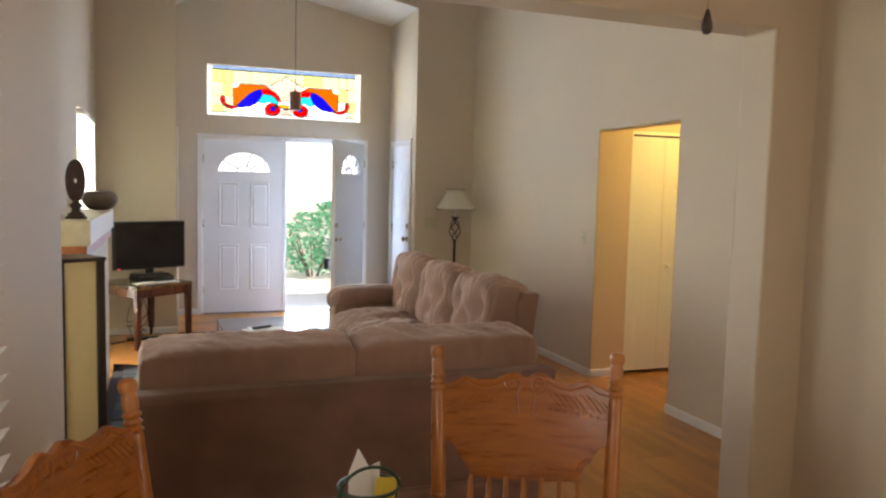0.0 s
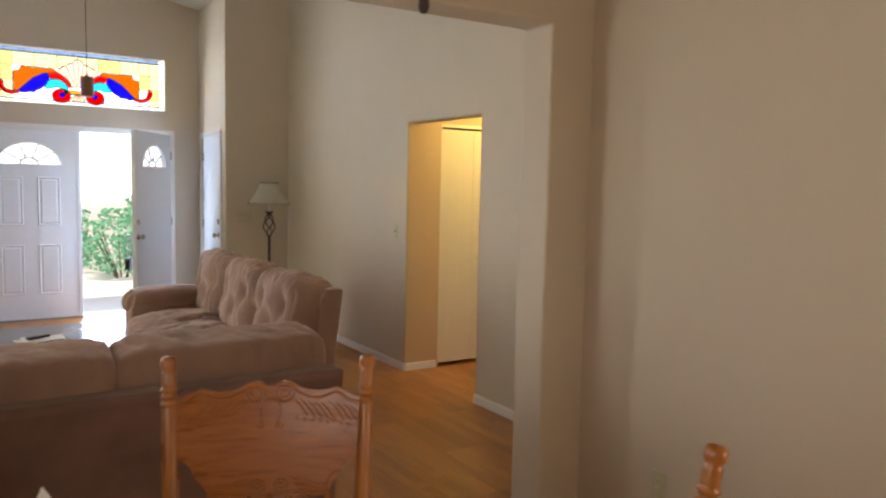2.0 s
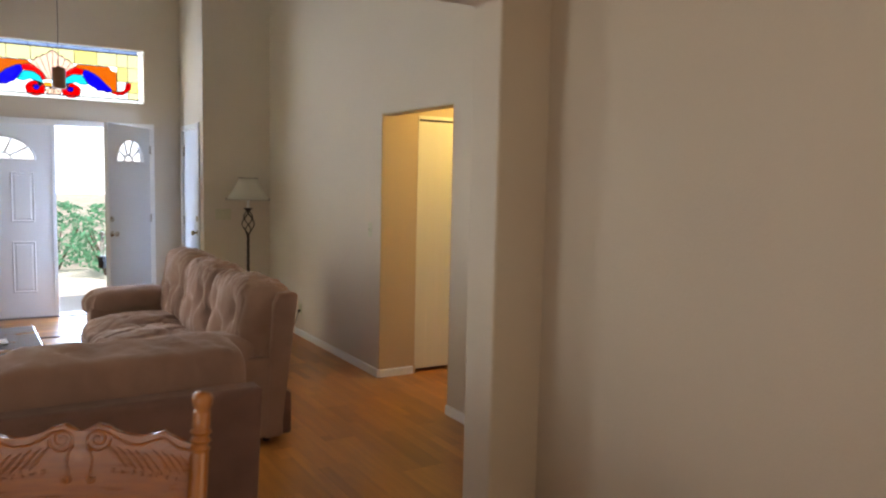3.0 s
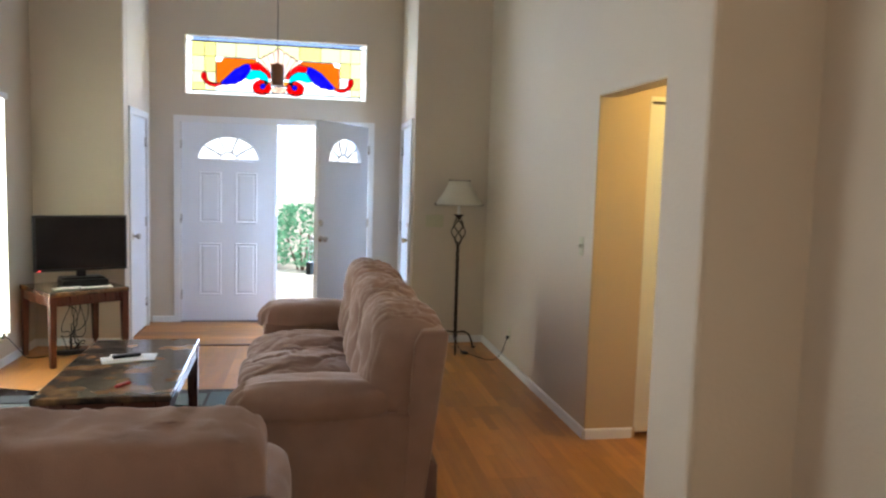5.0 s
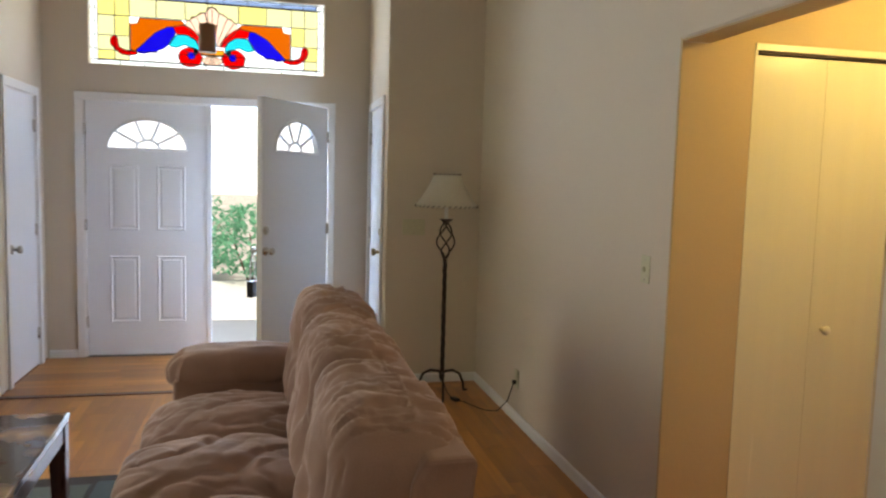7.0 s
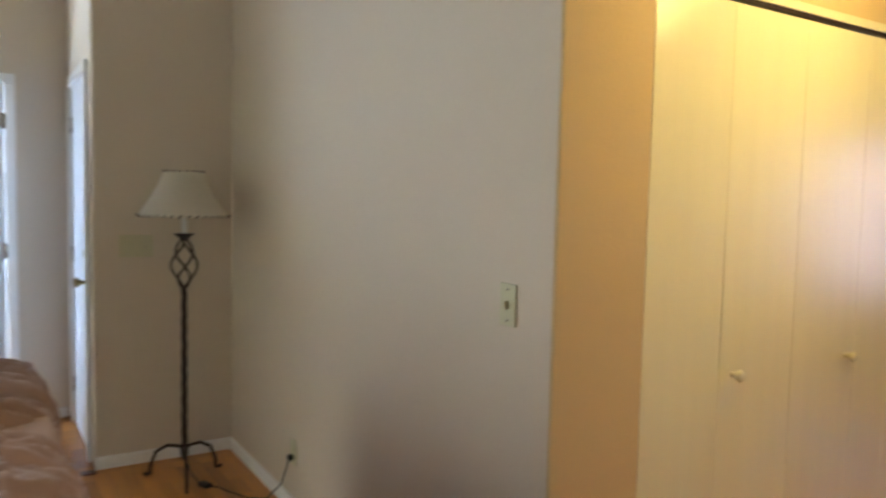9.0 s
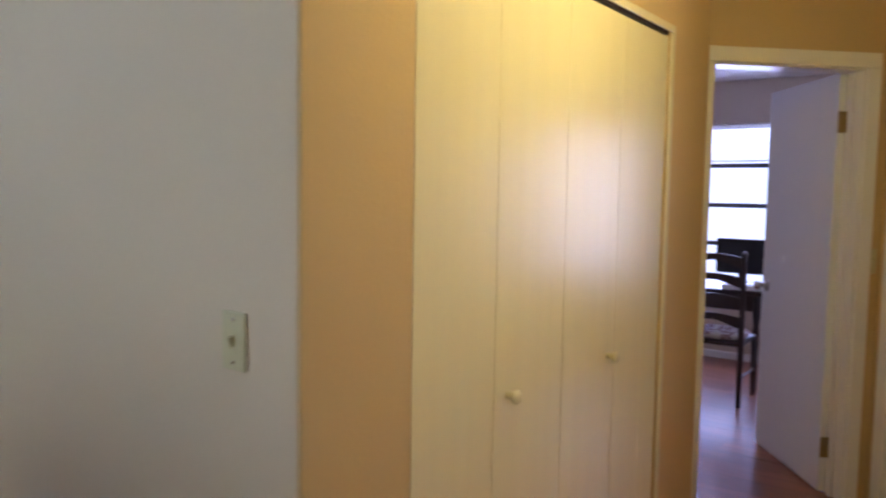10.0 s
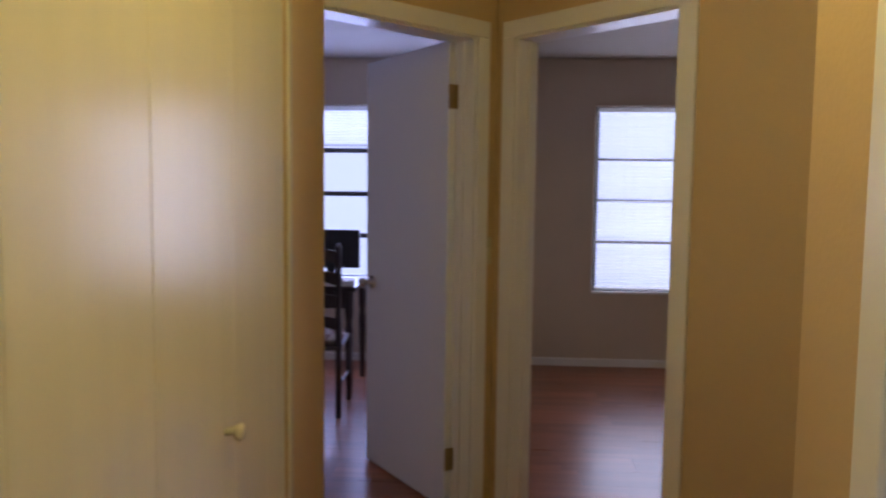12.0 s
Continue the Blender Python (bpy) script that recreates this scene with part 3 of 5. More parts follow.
lock_box = thing("lock_box", "black lock box hanging from the entry door knob", "lock box", right_door.matrix_world @ pose(0.88, -0.05, 0.66))
part("body", box(-0.04, 0.04, -0.025, 0.025, -0.07, 0.05, 0.008), BLACK, lock_box)
part("shackle", tube([(-0.025, 0, 0.05), (-0.028, 0, 0.16), (-0.015, 0, 0.23), (0.0, 0, 0.262), (0.015, 0, 0.23), (0.028, 0, 0.16), (0.025, 0, 0.05)], 0.006, 8), STEEL, lock_box, "steel shackle")

casing("door_frame_entry", 0.06, 10.0, 0, 1.91, 2.05, 0.13, 0.05)
tagged(part("threshold", box(0.08, 1.95, 9.99, 10.14, -0.005, 0.011, 0.004), GREY_METAL), "worn metal entry threshold", "threshold", kind="structure")


# ---- leaded window over the doors ----
def leaded_window():
    W, H, X0, Z0, Y = 1.795, 0.57, 0.125, 2.32, 10.05
    win = thing("window_1", "leaded stained glass transom with scrolls and a shell", "window", pose(X0, Y, Z0), kind="structure")
    tints = {"red": (0.74, 0.012, 0.014), "blue": (0.03, 0.012, 0.68), "cyan": (0.01, 0.66, 0.72), "orange": (0.68, 0.29, 0.02), "pink": (0.90, 0.74, 0.64),
             "cream": (0.82, 0.80, 0.57), "yellow": (0.82, 0.77, 0.43), "clear": (0.86, 0.89, 0.89), "bevel": (0.42, 0.50, 0.64), "amber": (0.80, 0.50, 0.12), "pale": (0.98, 0.99, 0.99)}
    mats = {k: glass(k + "_glass", v, 0.03) for k, v in tints.items()}
    lead = bmesh.new()

    def smooth(pts):
        for _ in range(2):
            pts = [q for a, b in zip(pts, pts[1:] + pts[:1]) for q in ((a[0] * 0.87 + b[0] * 0.13, a[1] * 0.87 + b[1] * 0.13), (a[0] * 0.13 + b[0] * 0.87, a[1] * 0.13 + b[1] * 0.87))]
        return pts

    def piece(color, pts, y=0.0):
        pts = [(u * W, (1 - v) * H) for u, v in pts]
        ob = part("glass_piece", moved(plate(pts, 0.003), Matrix.Translation((0, y, 0))), mats[color], win)
        ob.visible_shadow = False
        for a, b in zip(pts, pts[1:] + pts[:1]):
            if math.dist(a, b) > 0.002:
                add(lead, tube([(a[0], y - 0.001, a[1]), (b[0], y - 0.001, b[1])], 0.0042, 4))

    def both(color, pts, round_off=False):
        pts = smooth(pts) if round_off else pts
        piece(color, pts)
        piece(color, [(1.01 - u, v) for u, v in pts][::-1])

    rnd = random.Random(4)
    cols, rows = (0.028, 0.098, 0.158, 0.852, 0.912, 0.972), (0.085, 0.33, 0.60, 0.80, 0.925)
    for i, (a, b) in enumerate(zip(cols, cols[1:])):
        for k, (c, d) in enumerate(zip(rows, rows[1:])):
            if i == 2:
                if k in (0, 3):
                    edges = [a + (b - a) * q for q in ((0, 0.16, 0.335, 0.665, 0.84, 1) if k == 0 else (0, 0.3, 0.5, 0.7, 1))]
                    for e, f in zip(edges, edges[1:]):
                        if k == 0 and e < 0.5 < f:
                            continue
                        piece("pale" if k == 3 else rnd.choice(("cream", "cream", "yellow")), [(e, c), (f, c), (f, d), (e, d)], 0.006)
            else:
                piece(rnd.choice(("cream", "yellow", "cream", "yellow", "clear")), [(a, c), (b, c), (b, d), (a, d)], 0.006)
    for v0, v1 in ((0.0, 0.075), (0.935, 1.0)):
        xs = [0.0, 0.035, 0.12, 0.22, 0.38, 0.48, 0.555, 0.66, 0.81, 0.905, 0.965, 1.0]
        for a, b in zip(xs, xs[1:]):
            piece("bevel" if v0 == 0 and b - a > 0.05 else "clear", [(a, v0), (b, v0), (b, v1), (a, v1)])
    for u0, u1 in ((0.0, 0.02), (0.98, 1.0)):
        zs = [0.075, 0.25, 0.42, 0.6, 0.78, 0.935]
        for a, b in zip(zs, zs[1:]):
            piece("clear", [(u0, a), (u1, a), (u1, b), (u0, b)])
    wing = [(0.18, 0.80), (0.222, 0.665), (0.265, 0.53), (0.317, 0.44), (0.34, 0.432)]
    both("orange", [(0.162, 0.78), (0.162, 0.43), (0.19, 0.42), (0.20, 0.345), (0.375, 0.345), (0.392, 0.40), *wing[::-1]])
    both("blue", [*wing, (0.352, 0.53), (0.318, 0.69), (0.30, 0.745), (0.286, 0.755), (0.27, 0.79), (0.24, 0.795), (0.22, 0.83)], True)
    both("red", [(0.34, 0.432), (0.381, 0.402), (0.405, 0.42), (0.43, 0.48), (0.456, 0.57), (0.468, 0.67), (0.452, 0.68), (0.434, 0.59), (0.40, 0.53), (0.352, 0.53)], True)
    both("cyan", [(0.352, 0.535), (0.40, 0.535), (0.434, 0.60), (0.45, 0.69), (0.448, 0.77), (0.43, 0.80), (0.423, 0.72), (0.39, 0.67), (0.354, 0.72), (0.319, 0.70)], True)
    hook = [(0.096, 0.60), (0.110, 0.63), (0.112, 0.69), (0.116, 0.75), (0.135, 0.785), (0.18, 0.80), (0.195, 0.83), (0.16, 0.86), (0.125, 0.85), (0.098, 0.79), (0.08, 0.71), (0.08, 0.64)]
    both("red", hook, True)
    disc = [(0.412 + 0.052 * math.cos(a), 0.835 + 0.135 * math.sin(a)) for a in [radians(k) for k in range(-130, 231, 20)]]
    hole = [(0.416 + 0.016 * math.cos(a), 0.815 + 0.05 * math.sin(a)) for a in [radians(k) for k in range(230, -131, -20)]]
    both("red", disc + hole)
    both("blue", hole[1:-1])
    tips = [(0.392, 0.42), (0.41, 0.33), (0.44, 0.275), (0.475, 0.215), (0.505, 0.13), (0.535, 0.215), (0.57, 0.275), (0.60, 0.33), (0.618, 0.42)]
    base = [(0.470, 0.68), (0.478, 0.67), (0.487, 0.665), (0.496, 0.66), (0.505, 0.66), (0.514, 0.66), (0.523, 0.665), (0.532, 0.67), (0.540, 0.68)]
    piece("cream", [(0.391, 0.085), (0.505, 0.085), (0.505, 0.125), (0.473, 0.205), (0.438, 0.265), (0.408, 0.325), (0.391, 0.33)], 0.006)
    piece("cream", [(0.505, 0.085), (0.619, 0.085), (0.619, 0.33), (0.602, 0.325), (0.572, 0.265), (0.537, 0.205), (0.505, 0.125)], 0.006)
    for i in range(8):
        mid = ((tips[i][0] + tips[i + 1][0]) / 2 + (tips[i][0] - 0.505) * 0.06, (tips[i][1] + tips[i + 1][1]) / 2 - 0.03)
        piece("pink", [base[i], tips[i], mid, tips[i + 1], base[i + 1]])
    piece("amber", [(0.455, 0.72), (0.556, 0.72), (0.556, 0.79), (0.455, 0.79)])
    low = [(0.455, 0.86), (0.47, 0.915), (0.492, 0.93), (0.518, 0.93), (0.54, 0.915), (0.555, 0.86)]
    for i in range(5):
        piece("pink", [(0.485 + 0.008 * i, 0.81), low[i], low[i + 1], (0.493 + 0.008 * i, 0.81)])
    part("lead_came", lead, IRON, win, "thin dark lead strips")
    for a in (box(-0.001, W + 0.001, -0.01, 0.02, -0.012, 0.0), box(-0.001, W + 0.001, -0.01, 0.02, H, H + 0.012)):
        part("window_frame", a, TRIM, win)


leaded_window()

pendant = thing("pendant_lamp", "brown cylinder pendant lamp on a thin cord", "pendant lamp", pose(1.043, 9.465, 2.47))
part("cord", tube([(0, 0, 0.1), (0, 0, 1.262)], 0.004, 6), BLACK, pendant)
part("shade", moved(lathe([(0.045, -0.1), (0.062, -0.1), (0.062, 0.1), (0.02, 0.103), (0.02, 0.115)], 20), Matrix.Identity(4)), material("amber_brown_glass", (0.22, 0.09, 0.04), 0.3), pendant)
part("canopy", lathe([(0.06, 1.245), (0.06, 1.26), (0.01, 1.262)], 16), BRASS, pendant)


def flush_door(name, label, x, y, turn, w, knob_x, mat=None, hinge_x=None, h=2.02, kmat=None, lever=False, thick=0.036, hinge_y=0.0, kind="structure"):
    d = thing(name, label, "door", pose(x, y, 0.008, 0, 0, turn), kind=kind)
    part("door_slab", box(0, w, 0, thick, 0, h, 0.003), mat or DOOR_WHITE, d)
    knob(d, knob_x, 0.93, 0.0, kmat or STEEL, lever)
    knob(d, knob_x, 0.93, thick, kmat or STEEL, out=1)
    if hinge_x is not None:
        for z in (0.24, 1.03, 1.80):
            hinge(d, hinge_x, z, hinge_y, STEEL, 0.03)
    return d


# closet door on the alcove's left side, and the other side's door
flush_door("door_3", "closed white flush coat closet door", -0.22, 9.155, 90, 0.65, 0.08, hinge_x=0.64)
casing("door_frame_coat_closet", -0.215, 9.15, 90, 0.66, 2.04, 0.10, 0.055)
d4 = flush_door("door_4", "closed white flush side door with deadbolt", 2.305, 9.845, -90, 0.73, 0.65, hinge_x=0.01, kmat=BRASS, lever=False)
deadbolt(d4, 0.65, 1.08, 0.0, BRASS)
casing("door_frame_side", 2.30, 9.85, -90, 0.74, 2.04, 0.10, 0.048)

# ---- closet and hall ----
closet = thing("bifold_closet_door", "cream painted flush bifold closet doors, closed", "closet door", pose(3.327, 6.2515, 0.02))
leaf_edges = (0.0, 0.318, 0.676, 1.037, 1.417)
for i, (xa, xb) in enumerate(zip(leaf_edges, leaf_edges[1:])):
    leaf = part("door_leaf", box(xa + (0.0006 if i else 0.0), xb - 0.0006, 0.0, 0.03, 0.012, 1.985, 0.0015), CLOSET_WHITE, closet)
    if i in (1, 2):
        part("knob", moved(lathe([(0.009, 0), (0.008, 0.014), (0.016, 0.022), (0.019, 0.03), (0.014, 0.037), (0.004, 0.039)], 16), pose(0.379 if i == 1 else 0.985, 0, 0.904, 90)), CLOSET_WHITE, leaf, "small round wooden knob", True)
part("track", box(0, 1.42, 0.0, 0.03, 1.992, 2.008, 0.001), IRON, closet, "dark metal top track")
closet_frame = thing("door_frame_closet", "cream painted closet casing", "door frame", pose(3.325, 6.25, 0), kind="structure")
part("casing", box(-0.012, 0.002, -0.004, -0.0005, 0.064, 2.022, 0.0015), CLOSET_WHITE, closet_frame)
part("casing", box(1.436, 1.47, -0.009, -0.0005, 0.0, 2.022, 0.003), CLOSET_WHITE, closet_frame)
part("casing_head", box(-0.012, 1.47, -0.009, -0.0005, 2.022, 2.05, 0.003), CLOSET_WHITE, closet_frame)

casing("door_frame_linen", 3.84, 5.23, 180, 0.67, 2.04, 0.1, 0.06, jamb=True)
flush_door("door_5", "closed white flush hall door", 3.835, 5.20, 180, 0.66, 0.59)

dx, dy = CX - 0.87 * math.sqrt(0.5), CY + 0.87 * math.sqrt(0.5)
casing("door_frame_study", dx, dy, -45, 0.76, 2.04, 0.12, 0.06)
casing("door_frame_bedroom", CX - 0.11 * math.sqrt(0.5), CY - 0.11 * math.sqrt(0.5), 225, 0.76, 2.04, 0.12, 0.06)
strike = part("strike_plate", box(-0.012, 0.012, -0.003, -0.0005, -0.03, 0.03, 0.002), STEEL)
strike.matrix_world = pose(CX - 0.135 * math.sqrt(0.5) + 0.05, CY - 0.135 * math.sqrt(0.5) - 0.05, 0.93, 0, 0, 135)
tagged(strike, "small metal strike plate on a door jamb", "strike plate")
hx, hy = CX - 0.015, CY + 0.1675
study_door = flush_door("door_6", "open white flush study door with knob", hx, hy, 37.0, 0.73, 0.67, hinge_x=None, kmat=STEEL)
for z in (0.22, 1.79):
    leafs = moved(box(-0.05, -0.002, -0.001, 0.002, z - 0.05, z + 0.05, 0.001, segs=1), pose(0, 0.0, 0, 0, 0, 14.5))
    add(leafs, box(-0.004, -0.0005, 0.0, 0.036, z - 0.05, z + 0.05))
    add(leafs, tube([(-0.004, -0.006, z - 0.05), (-0.004, -0.006, z + 0.05)], 0.006, 8))
    part("hinge", leafs, BRASS, study_door, "metal butt hinge")

hall_light = thing("ceiling_light", "round hall ceiling light, switched on", "ceiling light", pose(3.95, 5.62, LOW))
part("base", lathe([(0.12, -0.025), (0.13, -0.012), (0.13, 0.0)], 24), BRASS, hall_light)


# ---- windows ----
def slat_blind(name, label, m, width, z0, z1, pitch, depth, tilt, mat, rail=True):
    b = thing(name, label, "window blind", m)
    bm = bmesh.new()
    for s in range(4):
        a, c = -depth / 2 + depth * s / 4, -depth / 2 + depth * (s + 1) / 4
        za, zc = 0.004 * (1 - (2 * a / depth) ** 2), 0.004 * (1 - (2 * c / depth) ** 2)
        vs = [bm.verts.new(p) for p in ((0, a, za), (width, a, za), (width, c, zc), (0, c, zc))]
        bm.faces.new(vs)
    moved(bm, pose(0, 0, 0, tilt, 0, 0))
    me = mesh_of("slat", bm, mat)
    z = z0 + 0.03
    while z < z1 - 0.04:
        ob = new("slat", me)
        ob.parent = b
        ob.location = (0, 0, z)
        z += pitch
    part("head_rail", box(0, width, -0.02, 0.02, z1 - 0.035, z1, 0.002), mat, b)
    part("bottom_rail", box(0, width, -0.015, 0.015, z0, z0 + 0.018, 0.002), mat, b)
    for x in (width * 0.15, width * 0.85):
        part("ladder_cord", tube([(x, -depth / 2, z0), (x, -depth / 2, z1)], 0.0015, 4), mat, b)
    return b


def window_unit(name, label, m, width, z0, z1, bars, depth=0.12, bar=0.012, mid=True):
    """A glazed window in its opening: frame, sill and cross bars; x along the wall, +y to the outside."""
    w = thing(name, label, "window", m, kind="structure")
    dark = material(name + "_frame_metal", (0.12, 0.12, 0.13), 0.4, 0.5)
    for a in (box(0.001, 0.035, 0.06, 0.10, z0, z1, 0.003), box(width - 0.035, width - 0.001, 0.06, 0.10, z0, z1, 0.003),
              box(0.035, width - 0.035, 0.06, 0.10, z0, z0 + 0.035, 0.003), box(0.035, width - 0.035, 0.06, 0.10, z1 - 0.035, z1, 0.003)):
        part("window_frame", a, dark, w)
    for z in bars:
        part("cross_bar", box(0.035, width - 0.035, 0.068, 0.094, z - bar, z + bar, 0.003), dark, w)
    if mid:
        part("meeting_stile", box(width / 2 - 0.02, width / 2 + 0.02, 0.06, 0.10, z0 + 0.035, z1 - 0.035, 0.003), dark, w)
    pane = part("pane", box(0.03, width - 0.03, 0.079, 0.083, z0 + 0.03, z1 - 0.03), GLASS, w)
    pane.visible_shadow = False
    part("window_sill", box(0.001, width - 0.001, -0.012, 0.058, z0 - 0.012, z0 + 0.006, 0.004), TRIM, w)
    return w


# study and bedroom windows look along +x: local x runs towards -y
window_unit("window_2", "study window with wide cross bars", pose(8.85, 7.7, 0, 0, 0, -90), 1.5, 0.66, 2.07, (1.71, 1.36, 1.02), bar=0.02, mid=False)
window_unit("window_3", "bedroom window with cross bars behind slatted blinds", pose(8.85, 4.89, 0, 0, 0, -90), 1.49, 0.60, 2.07, (1.66, 1.33, 1.0), bar=0.012, mid=False)
slat_blind("window_blind", "white slatted bedroom blind, lowered with slats open", pose(8.875, 4.875, 0, 0, 0, -90), 1.46, 0.62, 2.06, 0.026, 0.025, 12, SLAT)
slat_blind("window_blind", "white slatted study blind, drawn up to the top bars", pose(8.875, 7.685, 0, 0, 0, -90), 1.46, 1.74, 2.06, 0.022, 0.025, 25, SLAT)
# living room windows on both sides of the fireplace, dining window and an added opening
window_unit("window_4", "living room window behind vertical blinds", pose(-0.95, 7.36, 0, 0, 0, 90), 0.98, 0.22, 2.10, (), mid=True)
window_unit("window_7", "second living room window behind vertical blinds", pose(-0.95, 4.46, 0, 0, 0, 90), 0.98, 0.22, 2.10, (), mid=True)


def vertical_blind(y):
    vanes = thing("vertical_blind", "pale vertical blinds glowing with daylight, half turned", "window blind", pose(-0.955, y, 0, 0, 0, 90), "living room blinds")
    part("head_rail", box(0, 0.97, -0.05, 0.0, 2.04, 2.085, 0.003), TRIM, vanes)
    bm = bmesh.new()
    for a, b in ((-0.044, -0.015), (-0.015, 0.015), (0.015, 0.044)):
        fa, fb = -0.006 * (1 - (a / 0.044) ** 2), -0.006 * (1 - (b / 0.044) ** 2)
        bm.faces.new([bm.verts.new(p) for p in ((a, fa, 0.25), (b, fb, 0.25), (b, fb, 2.04), (a, fa, 2.04))])
    me = mesh_of("vane", bm, VANE, True)
    for i in range(13):
        ob = new("vane", me)
        ob.parent = vanes
        ob.matrix_local = pose(0.04 + i * 0.0745, -0.02, 0, 0, 0, 40 + 3 * math.sin(i * 2.1))


vertical_blind(7.37)
vertical_blind(4.47)
window_unit("window_5", "dining room window behind white slatted blinds", pose(-0.615, 0.5, 0, 0, 0, 90), 1.9, 0.9, 2.1, ())
slat_blind("window_blind", "white wide-slat dining room blind, lowered with slats open", pose(-0.575, 0.44, 0, 0, 0, 90), 2.03, 0.80, 2.16, 0.050, 0.05, -28, SLAT)
# made-up opening out of view, gives the warm dining fill a place
window_unit("window_6", "unseen glazed opening added to light the dining room", pose(2.37, 0.3, 0, 0, 0, -90), 1.6, 0.1, 2.1, ())


# ---- living room ----
def sofa(name, label, m, W, seats, D=0.95, seed=0, back_top=1.0, frame_top=0.84, spare=0.14, crumple=1.0):
    """Overstuffed sofa: x along its width, its front to -y, its back panel at +y."""
    s = thing(name, label, "sofa", m)
    aw = 0.27
    part("base", box(-W / 2 + 0.02, W / 2 - 0.02, -D / 2 + 0.09, D / 2 - 0.03, 0.045, 0.30, 0.02), SUEDE_SHADED, s)
    back = bmesh.new()
    out = [(-D / 2 + D - 0.20, 0.04), (D / 2 - 0.10, 0.04), (D / 2, frame_top - 0.02), (D / 2 - 0.012, frame_top), (D / 2 - 0.115, frame_top), (D / 2 - 0.15, frame_top - 0.06)]
    a = [back.verts.new((-W / 2 + 0.004, y, z)) for y, z in out]
    b = [back.verts.new((W / 2 - 0.004, y, z)) for y, z in out]
    back.faces.new(a[::-1])
    back.faces.new(b)
    for i in range(len(out)):
        back.faces.new((a[i], a[(i + 1) % len(out)], b[(i + 1) % len(out)], b[i]))
    bmesh.ops.bevel(back, geom=[e for e in back.edges if e.calc_length() > 0.05], offset=0.012, segments=2, profile=0.5, affect="EDGES")
    # the loveseat's panel takes the darkened copy, its shade painted in
    part("back_frame", back, SUEDE if crumple == 1 else SUEDE_SHADED, s, "taut brown fabric back panel")
    for side in (-1, 1):
        x0 = side * (W / 2 - aw / 2)
        panel = part("arm", box(x0 - aw / 2 + 0.012, x0 + aw / 2 - 0.007, -D / 2 + 0.06, D / 2 - 0.085, 0.045, 0.525, 0.02, segs=3), SUEDE, s)
        pad = cushion(aw + 0.04, D - 0.24, 0.19, 3.2, 54, 0.014, seed + side)
        for v in pad.verts:
            q = (v.co.y + D / 2) / D
            v.co.z += 0.02 * math.sin(q * 3) - (0.07 * max(0, 0.22 - q) / 0.22)
            if v.co.y < -(D - 0.24) / 2 + 0.08:
                v.co += v.normal * 0.006 * math.sin(v.co.x * 170 + 2 * math.sin(v.co.x * 40))
        inner, outer = sorted((side * (W / 2 - 0.09), side * (W / 2 - 0.045)))
        wedge = plate([(D / 2 - 0.24, 0.50), (D / 2 - 0.04, 0.50), (D / 2 - 0.006, frame_top - 0.015), (D / 2 - 0.075, frame_top - 0.015)], outer - inner, 0.012)
        if crumple < 1:
            wedge.free()
        else:
            part("back_wing", moved(wedge, Matrix(((0, 1, 0, (inner + outer) / 2), (1, 0, 0, 0), (0, 0, 1, 0), (0, 0, 0, 1)))), SUEDE, s)
        part("arm_pad", moved(pad, Matrix.Translation((x0, -0.10, 0.55))), SUEDE, panel, "", True)
    cw = (W - 2 * aw) / seats
    for i in range(seats):
        cx = -W / 2 + aw + cw * (i + 0.5)
        c = cushion(cw + 0.005, D - 0.22, 0.24, 3.4, 56, 0.020, seed + 3 * i + 10, sag=-0.03)
        for v in c.verts:
            if v.co.z > 0:
                g = Vector((v.co.x * 3.4 + v.co.y * 1.2 + i * 3.7, v.co.y * 2.2 - v.co.x * 1.5, seed))
                v.co.z += 0.012 * noise.noise(g) - 0.020 * max(0.0, 1 - 6 * abs(noise.noise(g * 1.2))) - 0.009 * max(0.0, 1 - 5 * abs(noise.noise(g * 2.9)))
        part("seat_cushion", moved(c, Matrix.Translation((cx, -0.13, 0.37))), SUEDE, s, "", True)
        h = back_top - 0.40
        dents = [(-cw * 0.22, 0.06), (cw * 0.22, 0.06), (-cw * 0.22, -0.13), (cw * 0.22, -0.13)]
        bw = (W - spare) / seats
        bx = -W / 2 + spare / 2 + bw * (i + 0.5)
        dents = [(-bw * 0.24, 0.05), (bw * 0.24, 0.05), (0.0, -0.08)] + ([(-bw * 0.45, -0.08)] if i else []) + ([(bw * 0.45, -0.08)] if i < seats - 1 else [])
        dents = dents if crumple == 1 else ()
        c = cushion(bw + 0.02, 0.39 if crumple == 1 else 0.25, h, 3.6 if crumple == 1 else 9.0, 44, 0.012, seed + 5 * i + 30, dents, 0.07, 0.075)
        for v in c.verts:
            t = max(0.0, (v.co.z - h * 0.18) / (h * 0.32))
            g = Vector((v.co.x * 21 + v.co.y * 4, v.co.y * 5 + i * 3, v.co.z * 3 + seed))
            crease = 1 - abs(noise.noise(g)) * 3.2
            crease2 = 1 - abs(noise.noise(g * 2.1)) * 3.2
            v.co -= v.normal * crumple * (0.12 if abs(v.normal.x) > 0.6 else 1.0) * (0.45 + t) * (1.0 if v.co.y < 0.05 or t > 0.3 else 0.25) * (0.016 * max(0.0, crease) + 0.006 * max(0.0, crease2))
            if v.co.y < 0:
                v.co.y += 0.016 * math.exp(-(abs(v.co.x) - bw * 0.24) ** 2 / 0.0006) * (1 - abs(v.co.z) / h)
        part("back_cushion", moved(c, pose(bx, D / 2 - (0.185 if crumple == 1 else 0.245), 0.40 + h / 2, -9, 0, 0)), SUEDE, s, "", True)
